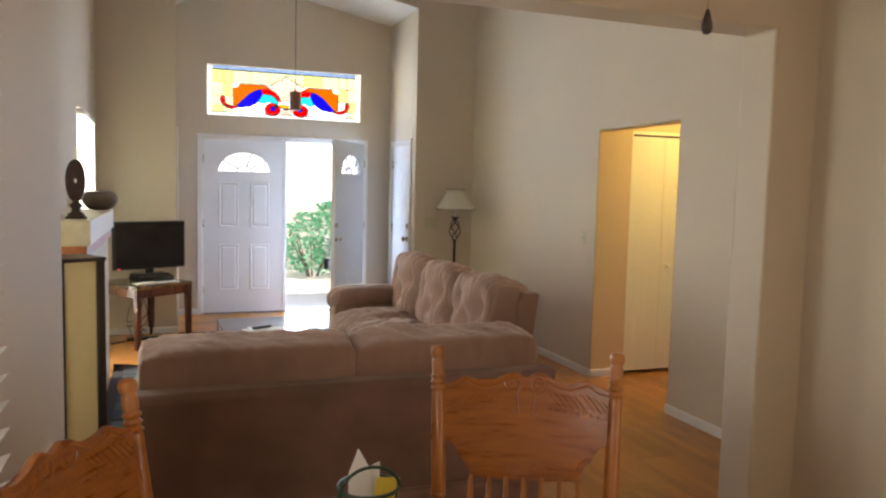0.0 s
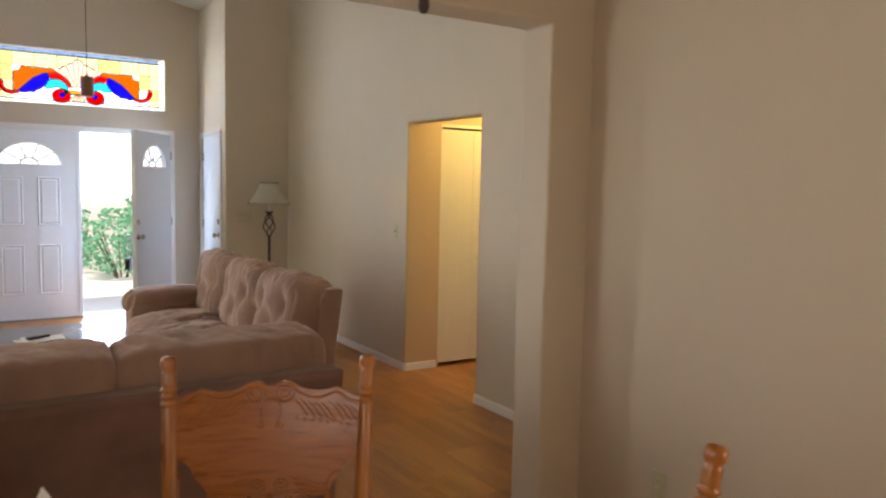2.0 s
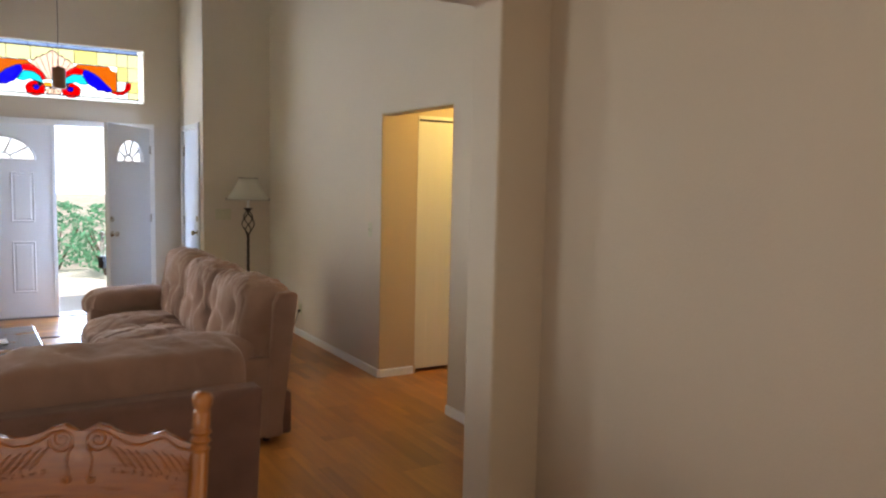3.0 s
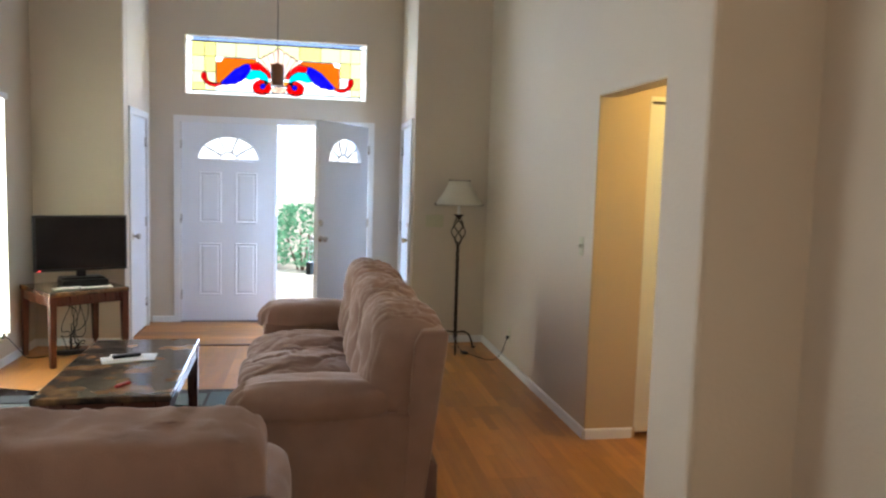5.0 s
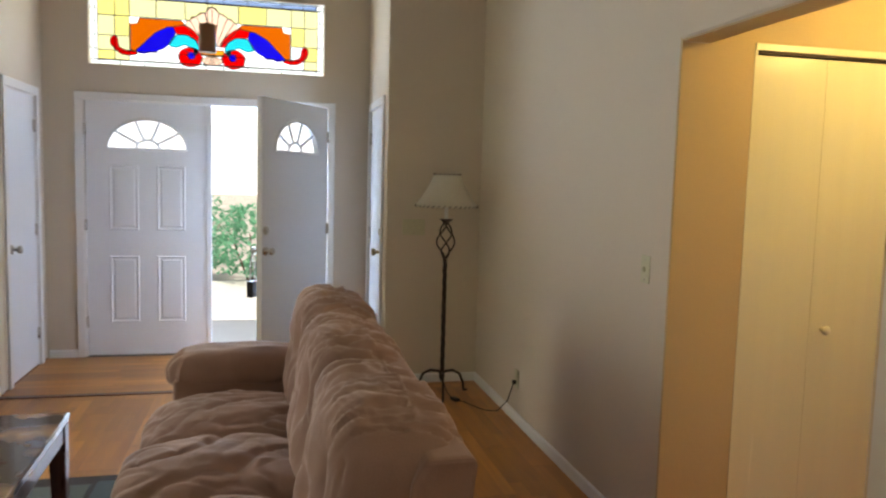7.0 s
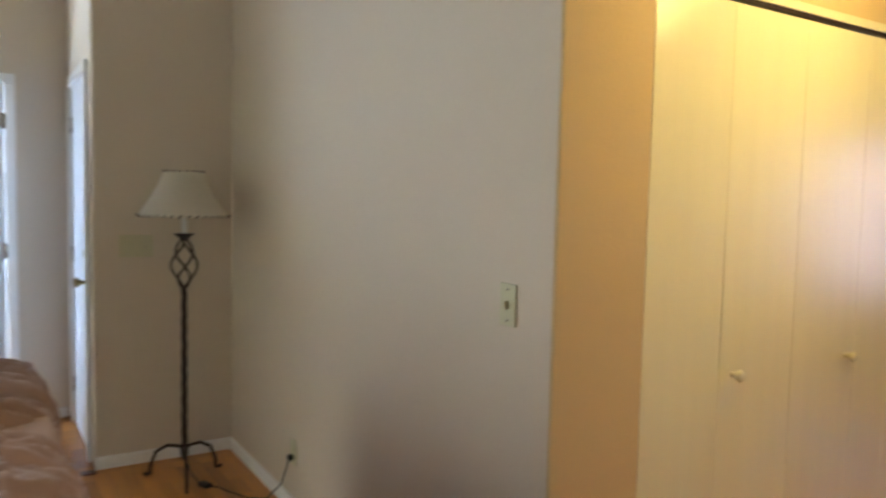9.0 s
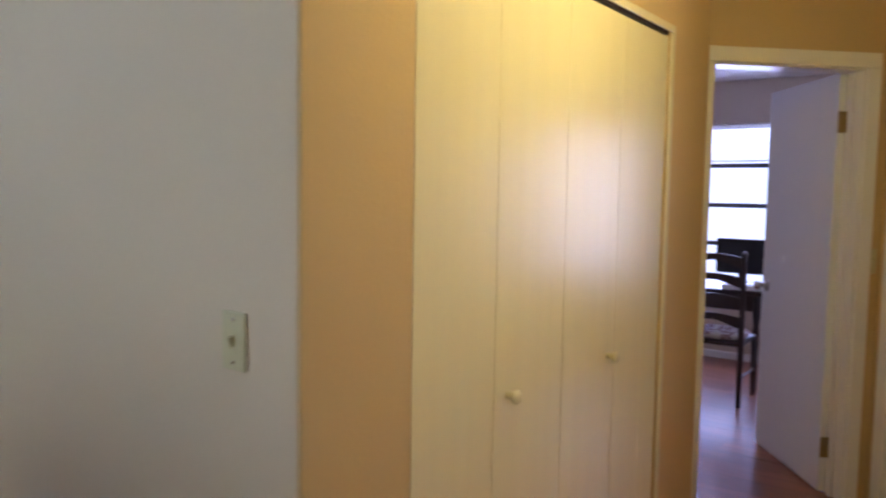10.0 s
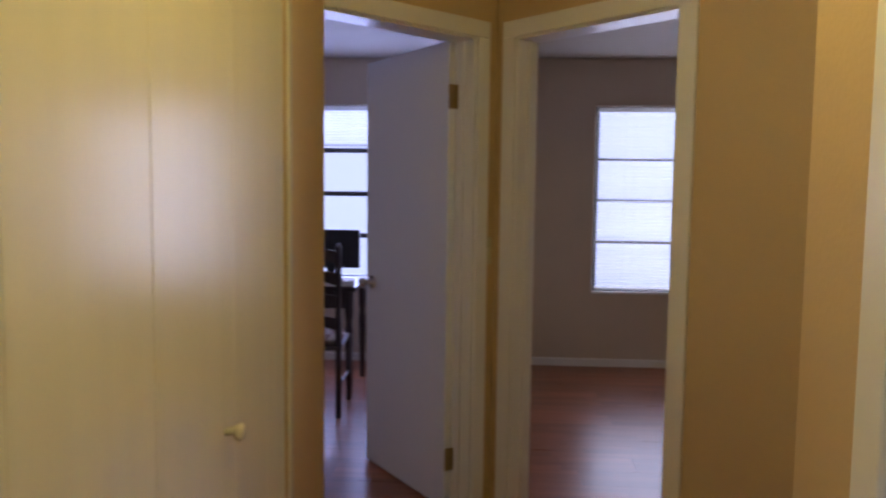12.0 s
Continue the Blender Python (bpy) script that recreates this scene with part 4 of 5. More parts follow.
    for x in (-W / 2 + 0.1, W / 2 - 0.1):
        for y in (-D / 2 + 0.16, D / 2 - 0.16):
            part("foot", lathe([(0.022, 0), (0.03, 0.045)], 12, Matrix.Translation((x, y, 0))), DARKWOOD, s)
    return s


sofa("sofa", "brown microfibre three-seat sofa with tufted back", pose(1.475, 6.365, 0, 0, 0, -90), 2.33, 3, 0.96, 0, 0.972, 0.885, 0.06)
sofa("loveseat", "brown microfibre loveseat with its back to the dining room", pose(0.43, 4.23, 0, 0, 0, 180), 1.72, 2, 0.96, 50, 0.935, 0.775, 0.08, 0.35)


def low_table(name, label, m, L, Wd, H, leg=0.06, top=0.035, category="table"):
    t = thing(name, label, category, m)
    part("tabletop", box(-L / 2, L / 2, -Wd / 2, Wd / 2, H - top, H, 0.008, segs=3), MARBLE, t, "glossy dark brown faux marble top")
    for y in (-1, 1):
        part("apron", box(-L / 2 + 0.03, L / 2 - 0.03, y * (Wd / 2 - 0.02) - 0.009, y * (Wd / 2 - 0.02) + 0.009, H - top - 0.075, H - top, 0.003), CHERRY, t)
    for x in (-1, 1):
        part("apron", box(x * (L / 2 - 0.02) - 0.009, x * (L / 2 - 0.02) + 0.009, -Wd / 2 + 0.03, Wd / 2 - 0.03, H - top - 0.075, H - top, 0.003), CHERRY, t)
        for y in (-1, 1):
            bm = box(-leg / 2, leg / 2, -leg / 2, leg / 2, 0, H - top, 0.004)
            for v in bm.verts:
                k = 0.72 + 0.28 * v.co.z / H
                v.co.x, v.co.y = v.co.x * k + x * (1 - k) * leg * 0.3, v.co.y * k + y * (1 - k) * leg * 0.3
            part("leg", moved(bm, Matrix.Translation((x * (L / 2 - leg / 2 - 0.004), y * (Wd / 2 - leg / 2 - 0.004), 0))), CHERRY, t)
    return t


low_table("coffee_table", "dark cherry coffee table with a faux marble top", pose(0.385, 6.38, 0.014, 0, 0, 2), 0.62, 1.27, 0.455, 0.074)
low_table("end_table", "dark cherry end table carrying the television", pose(-0.515, 8.545, 0, 0, 0, 38), 0.62, 0.62, 0.585, 0.056)

papers = thing("papers", "white papers lying on the coffee table", "papers", pose(0.35, 6.47, 0.47, 0, 0, 18))
part("sheet", box(-0.125, 0.11, -0.07, 0.08, 0.0, 0.004), PAPER, papers)
part("sheet", moved(box(-0.11, 0.14, -0.07, 0.09, 0.0042, 0.008), pose(0.02, 0.01, 0, 0, 0, -14)), PAPER, papers)
remote = part("remote_control", moved(box(-0.075, 0.075, -0.02, 0.02, 0.0, 0.018, 0.007, segs=3), pose(0.35, 6.495, 0.479, 0, 0, 28)), BLACK)
tagged(remote, "black remote control lying on papers", "remote control")
lighter = part("red_pen_knife", moved(box(-0.045, 0.045, -0.011, 0.011, 0, 0.014, 0.005, segs=3), pose(0.46, 5.93, 0.47, 0, 0, 60)), RED)
tagged(lighter, "small red pocket knife on the coffee table", "pocket knife")


def rug():
    r = thing("area_rug", "grey and teal block pattern rug with dark border", "rug", pose(0, 0, 0.001))
    x0, x1, y0, y1 = -0.72, 1.35, 4.55, 7.46
    border = material("dark_brown_pile", (0.035, 0.022, 0.018), 0.95, scale=30, bump=0.8, bump_scale=300)
    part("border", box(x0, x1, y0, y1, 0.0, 0.008, 0.003), border, r, "dark brown border and lines")
    curl = bmesh.new()
    n = 8
    rows = []
    for i in range(n + 1):
        q = i / n
        rows.append([curl.verts.new((x0 - 0.002 + 0.30 * k, y1 - 0.10 + 0.12 * q, 0.009 + 0.035 * q * q * (1 - k))) for k in (0.0, 0.35, 0.7, 1.0)])
    for a, b in zip(rows, rows[1:]):
        for k in range(3):
            curl.faces.new((a[k], a[k + 1], b[k + 1], b[k]))
    bmesh.ops.solidify(curl, geom=curl.faces[:], thickness=0.006)
    part("curled_corner", curl, border, r, "curled up rug corner", True)
    mats = [material("teal_pile", (0.07, 0.092, 0.09), 0.95, scale=40, bump=0.8, bump_scale=300), material("cream_pile", (0.17, 0.165, 0.14), 0.95, scale=40, bump=0.8, bump_scale=300),
            material("slate_pile", (0.05, 0.056, 0.06), 0.95, scale=40, bump=0.8, bump_scale=300), material("sage_pile", (0.11, 0.125, 0.105), 0.95, scale=40, bump=0.8, bump_scale=300)]
    rnd = random.Random(2)
    g, x = 0.022, x0 + 0.07
    widths = (0.30, 0.36, 0.28, 0.40, 0.30, 0.29)
    for w in widths:
        y = y0 + 0.07
        last = -1
        while y < y1 - 0.1:
            h = min(rnd.choice((0.22, 0.30, 0.44)), y1 - 0.07 - y)
            k = rnd.choice([q for q in range(4) if q != last])
            last = k
            part("rug_block", box(x + g / 2, min(x + w, x1 - 0.07) - g / 2, y + g / 2, y + h - g / 2, 0.0, 0.013, 0.003, segs=1), mats[k], r)
            y += h
        x += w


rug()

tv = thing("television", "black flat screen television on the end table", "television", pose(-0.465, 8.56, 0.588, 0, 0, 27))
part("stand", box(-0.16, 0.16, -0.09, 0.09, 0.06, 0.072, 0.008), BLACK, tv)
part("neck", box(-0.035, 0.035, -0.01, 0.03, 0.07, 0.16, 0.006), BLACK, tv)
body = part("bezel", box(-0.35, 0.35, -0.02, 0.03, 0.118, 0.568, 0.008), BLACK, tv)
part("screen", box(-0.33, 0.33, -0.0225, -0.0195, 0.14, 0.55), SCREEN, body, "dark switched-off screen")
led = bpy.data.materials.new("red_standby_light")
nn, ll = use_nodes(led)
nn["Principled BSDF"].inputs["Emission Color"].default_value, nn["Principled BSDF"].inputs["Emission Strength"].default_value = (1, 0.03, 0.03, 1), 4.0
part("standby_light", box(-0.32, -0.30, -0.023, -0.0205, 0.123, 0.131), led, body, "small red standby light")
cable_box = thing("cable_box", "black set-top box under the television", "cable box", pose(-0.45, 8.55, 0.5865, 0, 0, 27))
part("case", box(-0.17, 0.17, -0.11, 0.11, 0.004, 0.055, 0.004), BLACK, cable_box)
for x in (-0.14, 0.14):
    part("foot", lathe([(0.012, 0), (0.012, 0.005)], 10, Matrix.Translation((x, -0.08, 0))), BLACK, cable_box)
mail2 = thing("loose_papers", "white papers at the end table's edge", "papers", pose(-0.44, 8.42, 0.5865, 0, 0, 30))
part("sheet", box(-0.20, -0.02, -0.07, 0.02, 0, 0.006, 0.001), PAPER, mail2)
part("sheet", moved(box(0.0, 0.24, -0.07, 0.08, 0, 0.004), pose(0, 0, 0, 0, 0, -6)), PAPER, mail2)
part("sheet", moved(box(-0.18, 0.0, -0.05, 0.03, 0.0062, 0.012), pose(0, 0, 0, 0, 0, 9)), PAPER, mail2)

cables = thing("cables", "tangled black cables behind the end table", "cables", pose(-0.55, 8.72, 0))
for k in range(7):
    rnd = random.Random(k)
    pts, a = [], rnd.uniform(0, 6)
    for i in range(26):
        q = i / 25
        r = 0.04 + 0.01 * math.sin(3 * q + k) + 0.035 * math.sin(q * 5 + k)
        pts.append((r * math.cos(a + q * 7) - 0.08 + 0.015 * k, 0.6 * r * math.sin(a + q * 7) + 0.02, max(0.008, 0.55 * (1 - q) ** 1.6 * (0.7 + 0.06 * k) + 0.05 * math.sin(q * 12 + k))))
    part("cable", tube(pts, 0.004, 6), BLACK, cables)
tv_cord = thing("television_cable", "black television cable hanging from the wall outlet", "cable")
part("cable", tube([(-0.93, 8.2, 0.25), (-0.90, 8.24, 0.21), (-0.87, 8.32, 0.12), (-0.84, 8.40, 0.03), (-0.80, 8.47, 0.006), (-0.72, 8.55, 0.006), (-0.66, 8.60, 0.012)], 0.004, 6), BLACK, tv_cord)
part("plug", box(-0.943, -0.915, 8.185, 8.215, 0.225, 0.265, 0.006), BLACK, tv_cord)
strip = thing("power_strip", "black power strip on the floor", "power strip", pose(-0.52, 8.62, 0, 0, 0, 10))
part("case", box(-0.16, 0.16, -0.03, 0.03, 0, 0.035, 0.006), BLACK, strip)


def wall_plate(name, label, m, w=0.07, h=0.115, toggles=1, outlet=False):
    p = thing(name, label, "outlet" if outlet else "light switch", m)
    part("plate", box(-w / 2, w / 2, -0.006, -0.0005, -h / 2, h / 2, 0.003), PLATE, p)
    for i in range(toggles):
        x = (i - (toggles - 1) / 2) * 0.046
        if outlet:
            for z in (-0.02, 0.02):
                part("socket", box(x - 0.016, x + 0.016, -0.008, -0.005, z - 0.013, z + 0.013, 0.003), PLATE, p)
        else:
            part("toggle", moved(box(x - 0.005, x + 0.005, -0.018, -0.004, -0.011, 0.011, 0.002), pose(0, 0, 0.002, 12)), PLATE, p)
            for z in (-0.042, 0.042):
                part("screw", lathe([(0.004, 0), (0.003, 0.0015)], 8, pose(x, -0.006, z, 90)), STEEL, p)
    return p


wall_plate("light_switch", "almond switch plate on the wall beside the hall", pose(3.0, 6.43, 1.15, 0, 0, -90))
wall_plate("light_switch", "almond three-gang switch plate behind the floor lamp", pose(2.504, 8.94, 1.145), w=0.165, toggles=3)
wall_plate("outlet", "almond wall outlet with a lamp plug", pose(3.0, 7.98, 0.27, 0, 0, -90), outlet=True)
wall_plate("outlet", "almond wall outlet in the dining room", pose(2.37, 3.007, 0.327, 0, 0, -90), outlet=True)
wall_plate("outlet", "almond wall outlet under the living room window", pose(-0.95, 8.2, 0.12 + 0.12, 0, 0, 90), outlet=True)
wall_plate("light_switch", "almond switch plate between the hall doors", pose(CX - 0.028, CY + 0.028, 1.15, 0, 0, -45), w=0.05)


def floor_lamp():
    L = thing("floor_lamp", "wrought iron floor lamp with cream stitched shade", "floor lamp", pose(2.665, 8.60, 0))
    pole = bmesh.new()
    for k in range(3):
        add(pole, tube([(0.009 * math.cos(a), 0.009 * math.sin(a), 0.13 + 0.83 * i / 40) for i, a in [(i, i * 0.55 + k * 2.09) for i in range(41)]], 0.008, 6))
    part("pole", pole, IRON, L, "twisted iron pole")
    for k in range(4):
        a0 = k * math.pi / 2
        pts = []
        for i in range(21):
            q = i / 20
            r = 0.012 + 0.05 * math.sin(math.pi * q)
            a = a0 + q * math.pi
            pts.append((r * math.cos(a), r * math.sin(a), 0.96 + 0.24 * q))
        part("cage_bar", tube(pts, 0.006, 6), IRON, L)
    part("drip_plate", lathe([(0.01, 1.19), (0.02, 1.20), (0.045, 1.222), (0.047, 1.226), (0.01, 1.228)], 20), IRON, L)
    part("candle_tube", lathe([(0.014, 1.226), (0.014, 1.36)], 12), PAPER, L, "white candle tube")
    for k in range(3):
        a = radians(-100 + 120 * k)
        pts = [(0.0, 0.0, 0.15), (0.03, 0, 0.165), (0.09, 0, 0.165), (0.15, 0, 0.13), (0.18, 0, 0.06), (0.185, 0, 0.012), (0.20, 0, 0.009), (0.215, 0, 0.012)]
        part("leg", tube([(x * math.cos(a), x * math.sin(a), z) for x, y, z in pts], 0.0085, 8), IRON, L)
    part("hub", lathe([(0.012, 0.10), (0.02, 0.13), (0.02, 0.17), (0.012, 0.19)], 12), IRON, L)
    bm = bmesh.new()
    n = 40
    rows = []
    for r, z in ((0.212, 1.31), (0.175, 1.365), (0.14, 1.42), (0.11, 1.475), (0.09, 1.525)):
        rows.append([bm.verts.new((r * math.cos(2 * math.pi * i / n) * (1 + 0.008 * (i % 2)), r * math.sin(2 * math.pi * i / n) * (1 + 0.008 * (i % 2)), z)) for i in range(n)])
    for a, b in zip(rows, rows[1:]):
        for i in range(n):
            bm.faces.new((a[i], a[(i + 1) % n], b[(i + 1) % n], b[i]))
    bmesh.ops.solidify(bm, geom=bm.faces[:], thickness=0.002)
    shade = part("shade", bm, SHADE, L, "cream parchment lampshade", True)
    for r, z, cnt in ((0.213, 1.311, 36), (0.091, 1.524, 18)):
        st = bmesh.new()
        for i in range(cnt):
            a = 2 * math.pi * i / cnt
            b = a + 0.5 * 2 * math.pi / cnt
            add(st, tube([(r * math.cos(a), r * math.sin(a), z - 0.004), (r * math.cos(b) * 1.01, r * math.sin(b) * 1.01, z + 0.009)], 0.003, 5))
        part("stitching", st, TWIG, shade, "dark laced stitching")
    part("spider", tube([(-0.09, 0, 1.5), (0, 0, 1.49), (0.09, 0, 1.5)], 0.003, 6), STEEL, L)
    cord = thing("lamp_cord", "black lamp cord running to the outlet", "cord", pose(2.665, 8.60, 0))
    pts = [(0.0, -0.02, 0.12), (0.02, -0.07, 0.04), (0.05, -0.13, 0.006), (0.11, -0.2, 0.006), (0.15, -0.30, 0.006), (0.2, -0.4, 0.006), (0.25, -0.5, 0.03), (0.29, -0.58, 0.12), (0.315, -0.615, 0.245)]
    part("cable", tube(pts, 0.0035, 6), BLACK, cord)
    part("plug", moved(box(-0.022, 0.0, -0.013, 0.013, -0.012, 0.012, 0.004), pose(0.327, -0.62, 0.25)), BLACK, cord)
    part("foot_switch", moved(box(-0.02, 0.02, -0.035, 0.035, 0, 0.022, 0.006), pose(0.06, -0.15, 0, 0, 0, 20)), BLACK, cord)


floor_lamp()

# fireplace with its mantel, on the left wall
fire = thing("fireplace", "plastered fireplace with terracotta tiles and travertine mantel", "fireplace", pose(-0.95, 5.5, 0))
part("breast", wall_mesh(1.75, 0.22, 1.10, [(0.40, 1.35, 0.10, 0.80)]), WALL, fire, m=pose(0.215, 0.015, 0, 0, 0, 90))
part("firebox", box(0.002, 0.02, 0.42, 1.36, 0.1, 0.8), IRON, fire)
part("tile_band", box(0.002, 0.235, 0.005, 1.775, 1.10, 1.17, 0.004), TERRA, fire, "orange terracotta tile band")
part("mantel", box(0.002, 0.255, 0.0, 1.79, 1.172, 1.315, 0.006), STONE, fire, "pale travertine mantel slab")


def carving():
    bm = lathe([(0.075, 0), (0.078, 0.012), (0.06, 0.02), (0.06, 0.035), (0.035, 0.05), (0.03, 0.075), (0.05, 0.10), (0.03, 0.12), (0.018, 0.14)], 20)
    ring = bmesh.new()
    n, m = 36, 12
    rows = []
    for i in range(n):
        a = 2 * math.pi * i / n
        rows.append([ring.verts.new(((0.040 + 0.032 * math.cos(b)) * math.cos(a), 0.022 * math.sin(b), (0.090 + 0.074 * math.cos(b)) * math.sin(a) + 0.285)) for b in [2 * math.pi * k / m for k in range(m)]])
    for i in range(n):
        for k in range(m):
            ring.faces.new((rows[i][k], rows[(i + 1) % n][k], rows[(i + 1) % n][(k + 1) % m], rows[i][(k + 1) % m]))
    ob = part("carved_sculpture", add(bm, ring), CARVED, smooth=True)
    ob.matrix_world = pose(-0.79, 5.72, 1.315, 0, 0, 10) @ Matrix.Scale(0.76, 4)
    tagged(ob, "dark carved wooden oval disc on a stand", "sculpture")


carving()
bowl = part("clay_bowl", lathe([(0.05, 0), (0.085, 0.01), (0.125, 0.06), (0.128, 0.095), (0.105, 0.13), (0.075, 0.142), (0.07, 0.138), (0.095, 0.12), (0.11, 0.09), (0.07, 0.03), (0.01, 0.02)], 28), CLAY, smooth=True)
bowl.matrix_world = pose(-0.78, 7.15, 1.315)
tagged(bowl, "round grey clay bowl on the mantel", "bowl")


def lantern():
    t = thing("lantern_lamp", "square dark wood column lamp with cream paper panels", "floor lamp", pose(-0.772, 5.24, 0, 0, 0, 32))
    s, h = 0.105, 1.12
    for x in (-s, s):
        for y in (-s, s):
            part("post", box(x - 0.02, x + 0.02, y - 0.02, y + 0.02, 0, h, 0.003), DARKWOOD, t)
    part("top_frame", box(-s - 0.025, s + 0.025, -s - 0.025, s + 0.025, h, h + 0.02, 0.004), DARKWOOD, t)
    part("bottom_frame", box(-s + 0.02, s - 0.02, -s, s, 0.03, 0.16, 0.003), DARKWOOD, t)
    for k in range(4):
        part("paper_panel", moved(box(-s + 0.021, s - 0.021, -s - 0.002, -s + 0.002, 0.165, h - 0.002), pose(0, 0, 0, 0, 0, 90 * k)), RICE, t, "cream paper panel")
        part("rail", moved(box(-s + 0.021, s - 0.021, -s - 0.012, -s - 0.003, 0.10, 0.17, 0.002), pose(0, 0, 0, 0, 0, 90 * k)), DARKWOOD, t)


lantern()


# ---- dining room ----
def turned(h, r, beads, segs=14, tip=True):
    """A turned post profile from 0 to h with groups of rings at the heights in beads."""
    prof, n = [], int(h / 0.004)
    for i in range(n + 1):
        z = h * i / n
        rr = r * (0.86 + 0.14 * math.sin(math.pi * z / h))
        for b in beads:
            q = (z - b) / 0.024
            if abs(q) < 1:
                rr = r * (0.92 + 0.17 * math.cos(q * 3 * math.pi))
        prof.append((rr, z))
    if tip:
        prof += [(r * 0.7, h + 0.002), (r * 1.0, h + 0.012), (r * 1.05, h + 0.025), (r * 0.85, h + 0.034), (r * 0.3, h + 0.037)]
    return lathe(prof, segs)


def press_back_chair(m, first=None):
    if first:
        return copy_thing(first, m)
    c = thing("dining_chair", "golden oak press-back dining chair with turned posts", "chair", m, "chairs round the dining table")
    # seat front to -y, back posts at y = 0.2
    seat = cushion(0.46, 0.44, 0.045, 6, 12, 0.0)
    for v in seat.verts:
        if v.co.z > 0:
            v.co.z -= 0.014 * math.exp(-((abs(v.co.x) - 0.1) ** 2 + (v.co.y - 0.02) ** 2) / 0.012)
    part("seat", moved(seat, Matrix.Translation((0, 0, 0.45))), OAK, c, "", True)
    tilt = 9
    for x in (-1, 1):
        part("back_post", moved(turned(0.655, 0.019, (0.16, 0.30, 0.60)), pose(x * 0.205, 0.185, 0.455, -tilt, x * 2, 0)), OAK_UP, c, "", True)
        part("leg", moved(turned(0.45, 0.021, (0.10, 0.30), tip=False), pose(x * 0.22, 0.22, 0, 3, -x * 4, 0)), OAK_UP, c, "", True)
        part("leg", moved(turned(0.43, 0.022, (0.08, 0.30, 0.36), tip=False), pose(x * 0.215, -0.20, 0, -3, -x * 4, 0)), OAK_UP, c, "", True)
        part("stretcher", moved(lathe([(0.010, 0), (0.015, 0.2), (0.010, 0.40)], 10), pose(x * 0.208, -0.2, 0.16, -90, 0, 0)), OAK_UP, c, "", True)
    part("stretcher", moved(lathe([(0.010, 0), (0.016, 0.21), (0.010, 0.42)], 10), pose(-0.21, 0.0, 0.17, 0, 90, 0)), OAK_UP, c, "", True)
    part("stretcher", moved(lathe([(0.010, 0), (0.013, 0.07), (0.018, 0.21), (0.013, 0.35), (0.010, 0.42)], 10), pose(-0.21, -0.2, 0.25, 0, 90, 0)), OAK_UP, c, "", True)
    base = pose(0, 0.185, 0.455, -tilt, 0, 0)
    half = [(0.0, 0.612), (0.012, 0.622), (0.03, 0.631), (0.05, 0.627), (0.07, 0.614), (0.092, 0.604), (0.115, 0.602), (0.138, 0.610), (0.156, 0.617), (0.17, 0.608), (0.185, 0.597), (0.219, 0.591), (0.219, 0.458), (0.19, 0.455),
            (0.178, 0.445), (0.173, 0.425), (0.166, 0.410), (0.150, 0.403), (0.142, 0.388), (0.137, 0.370), (0.12, 0.361), (0.06, 0.357), (0.0, 0.360)]
    outline = [(-x, z) for x, z in half[::-1]][:-1] + half[:-1]

    def bow(bm):
        """The back is steamed to a curve: its middle stands behind its ends."""
        for v in bm.verts:
            v.co.y += 0.026 * (1 - (v.co.x / 0.219) ** 2)
        return bm

    panel = plate(outline, 0.02, 0.004)
    for k in range(-7, 8):
        bmesh.ops.bisect_plane(panel, geom=panel.verts[:] + panel.edges[:] + panel.faces[:], plane_co=(k * 0.027, 0, 0), plane_no=(1, 0, 0))
    crest = part("crest", moved(bow(panel), base @ Matrix.Translation((0, -0.008, 0))), OAK, c, "pressed and carved back panel")
    carved = {-1: bmesh.new(), 1: bmesh.new()}

    def line(pts, r=0.004):
        add(carved[s], tube([(x, -0.0085, z) for x, z in pts], r, 6))

    for s in (-1, 1):
        # the two large scrolls under the crown and their stems
        line([(s * (0.032 + (0.003 + 0.0017 * a) * math.cos(a)), 0.602 + (0.003 + 0.0017 * a) * math.sin(a)) for a in [i * 0.45 for i in range(29)]], 0.0028)
        line([(s * (0.012 + 0.014 * q + 0.006 * math.sin(q * 5)), 0.592 - 0.07 * q) for q in [i / 9 for i in range(10)]], 0.0028)
        line([(s * (0.02 + 0.0014 * a * math.cos(a)), 0.528 + 0.0014 * a * math.sin(a)) for a in [i * 0.5 for i in range(14)]], 0.003)
        # leaves that fan out from them along the upper edge
        for k in range(9):
            bx, bz = 0.052 + 0.017 * k, 0.590 - 0.0035 * k + (0.008 if k > 4 else 0)
            for d in (0.0, 0.009):
                line([(s * (bx + d + 0.026 * q), bz - 0.9 * d - 0.034 * q * q - 0.006 * math.sin(q * 3.1)) for q in [i / 6 for i in range(7)]], 0.0019)
            line([(s * (bx + 0.012 + 0.0011 * a * math.cos(a + k)), bz - 0.046 + 0.0011 * a * math.sin(a + k)) for a in [0.6 * i for i in range(10)]], 0.0017)
        # a second row above the lower edge
        line([(s * (0.028 + (0.002 + 0.0016 * a) * math.cos(a)), 0.388 + (0.002 + 0.0014 * a) * math.sin(a)) for a in [i * 0.5 for i in range(22)]], 0.003)
        for k in range(6):
            bx = 0.048 + 0.014 * k
            line([(s * (bx + 0.022 * q), 0.405 - 0.003 * k - 0.026 * q * q) for q in [i / 5 for i in range(6)]], 0.0018)
            line([(s * (bx + 0.006 + 0.018 * q), 0.392 - 0.003 * k - 0.018 * q * q) for q in [i / 5 for i in range(6)]], 0.0018)
        line([(s * x, z - 0.012) for x, z in half[2:12]], 0.003)
        line([(s * x * 0.965, z + 0.010) for x, z in half[16:22]], 0.003)
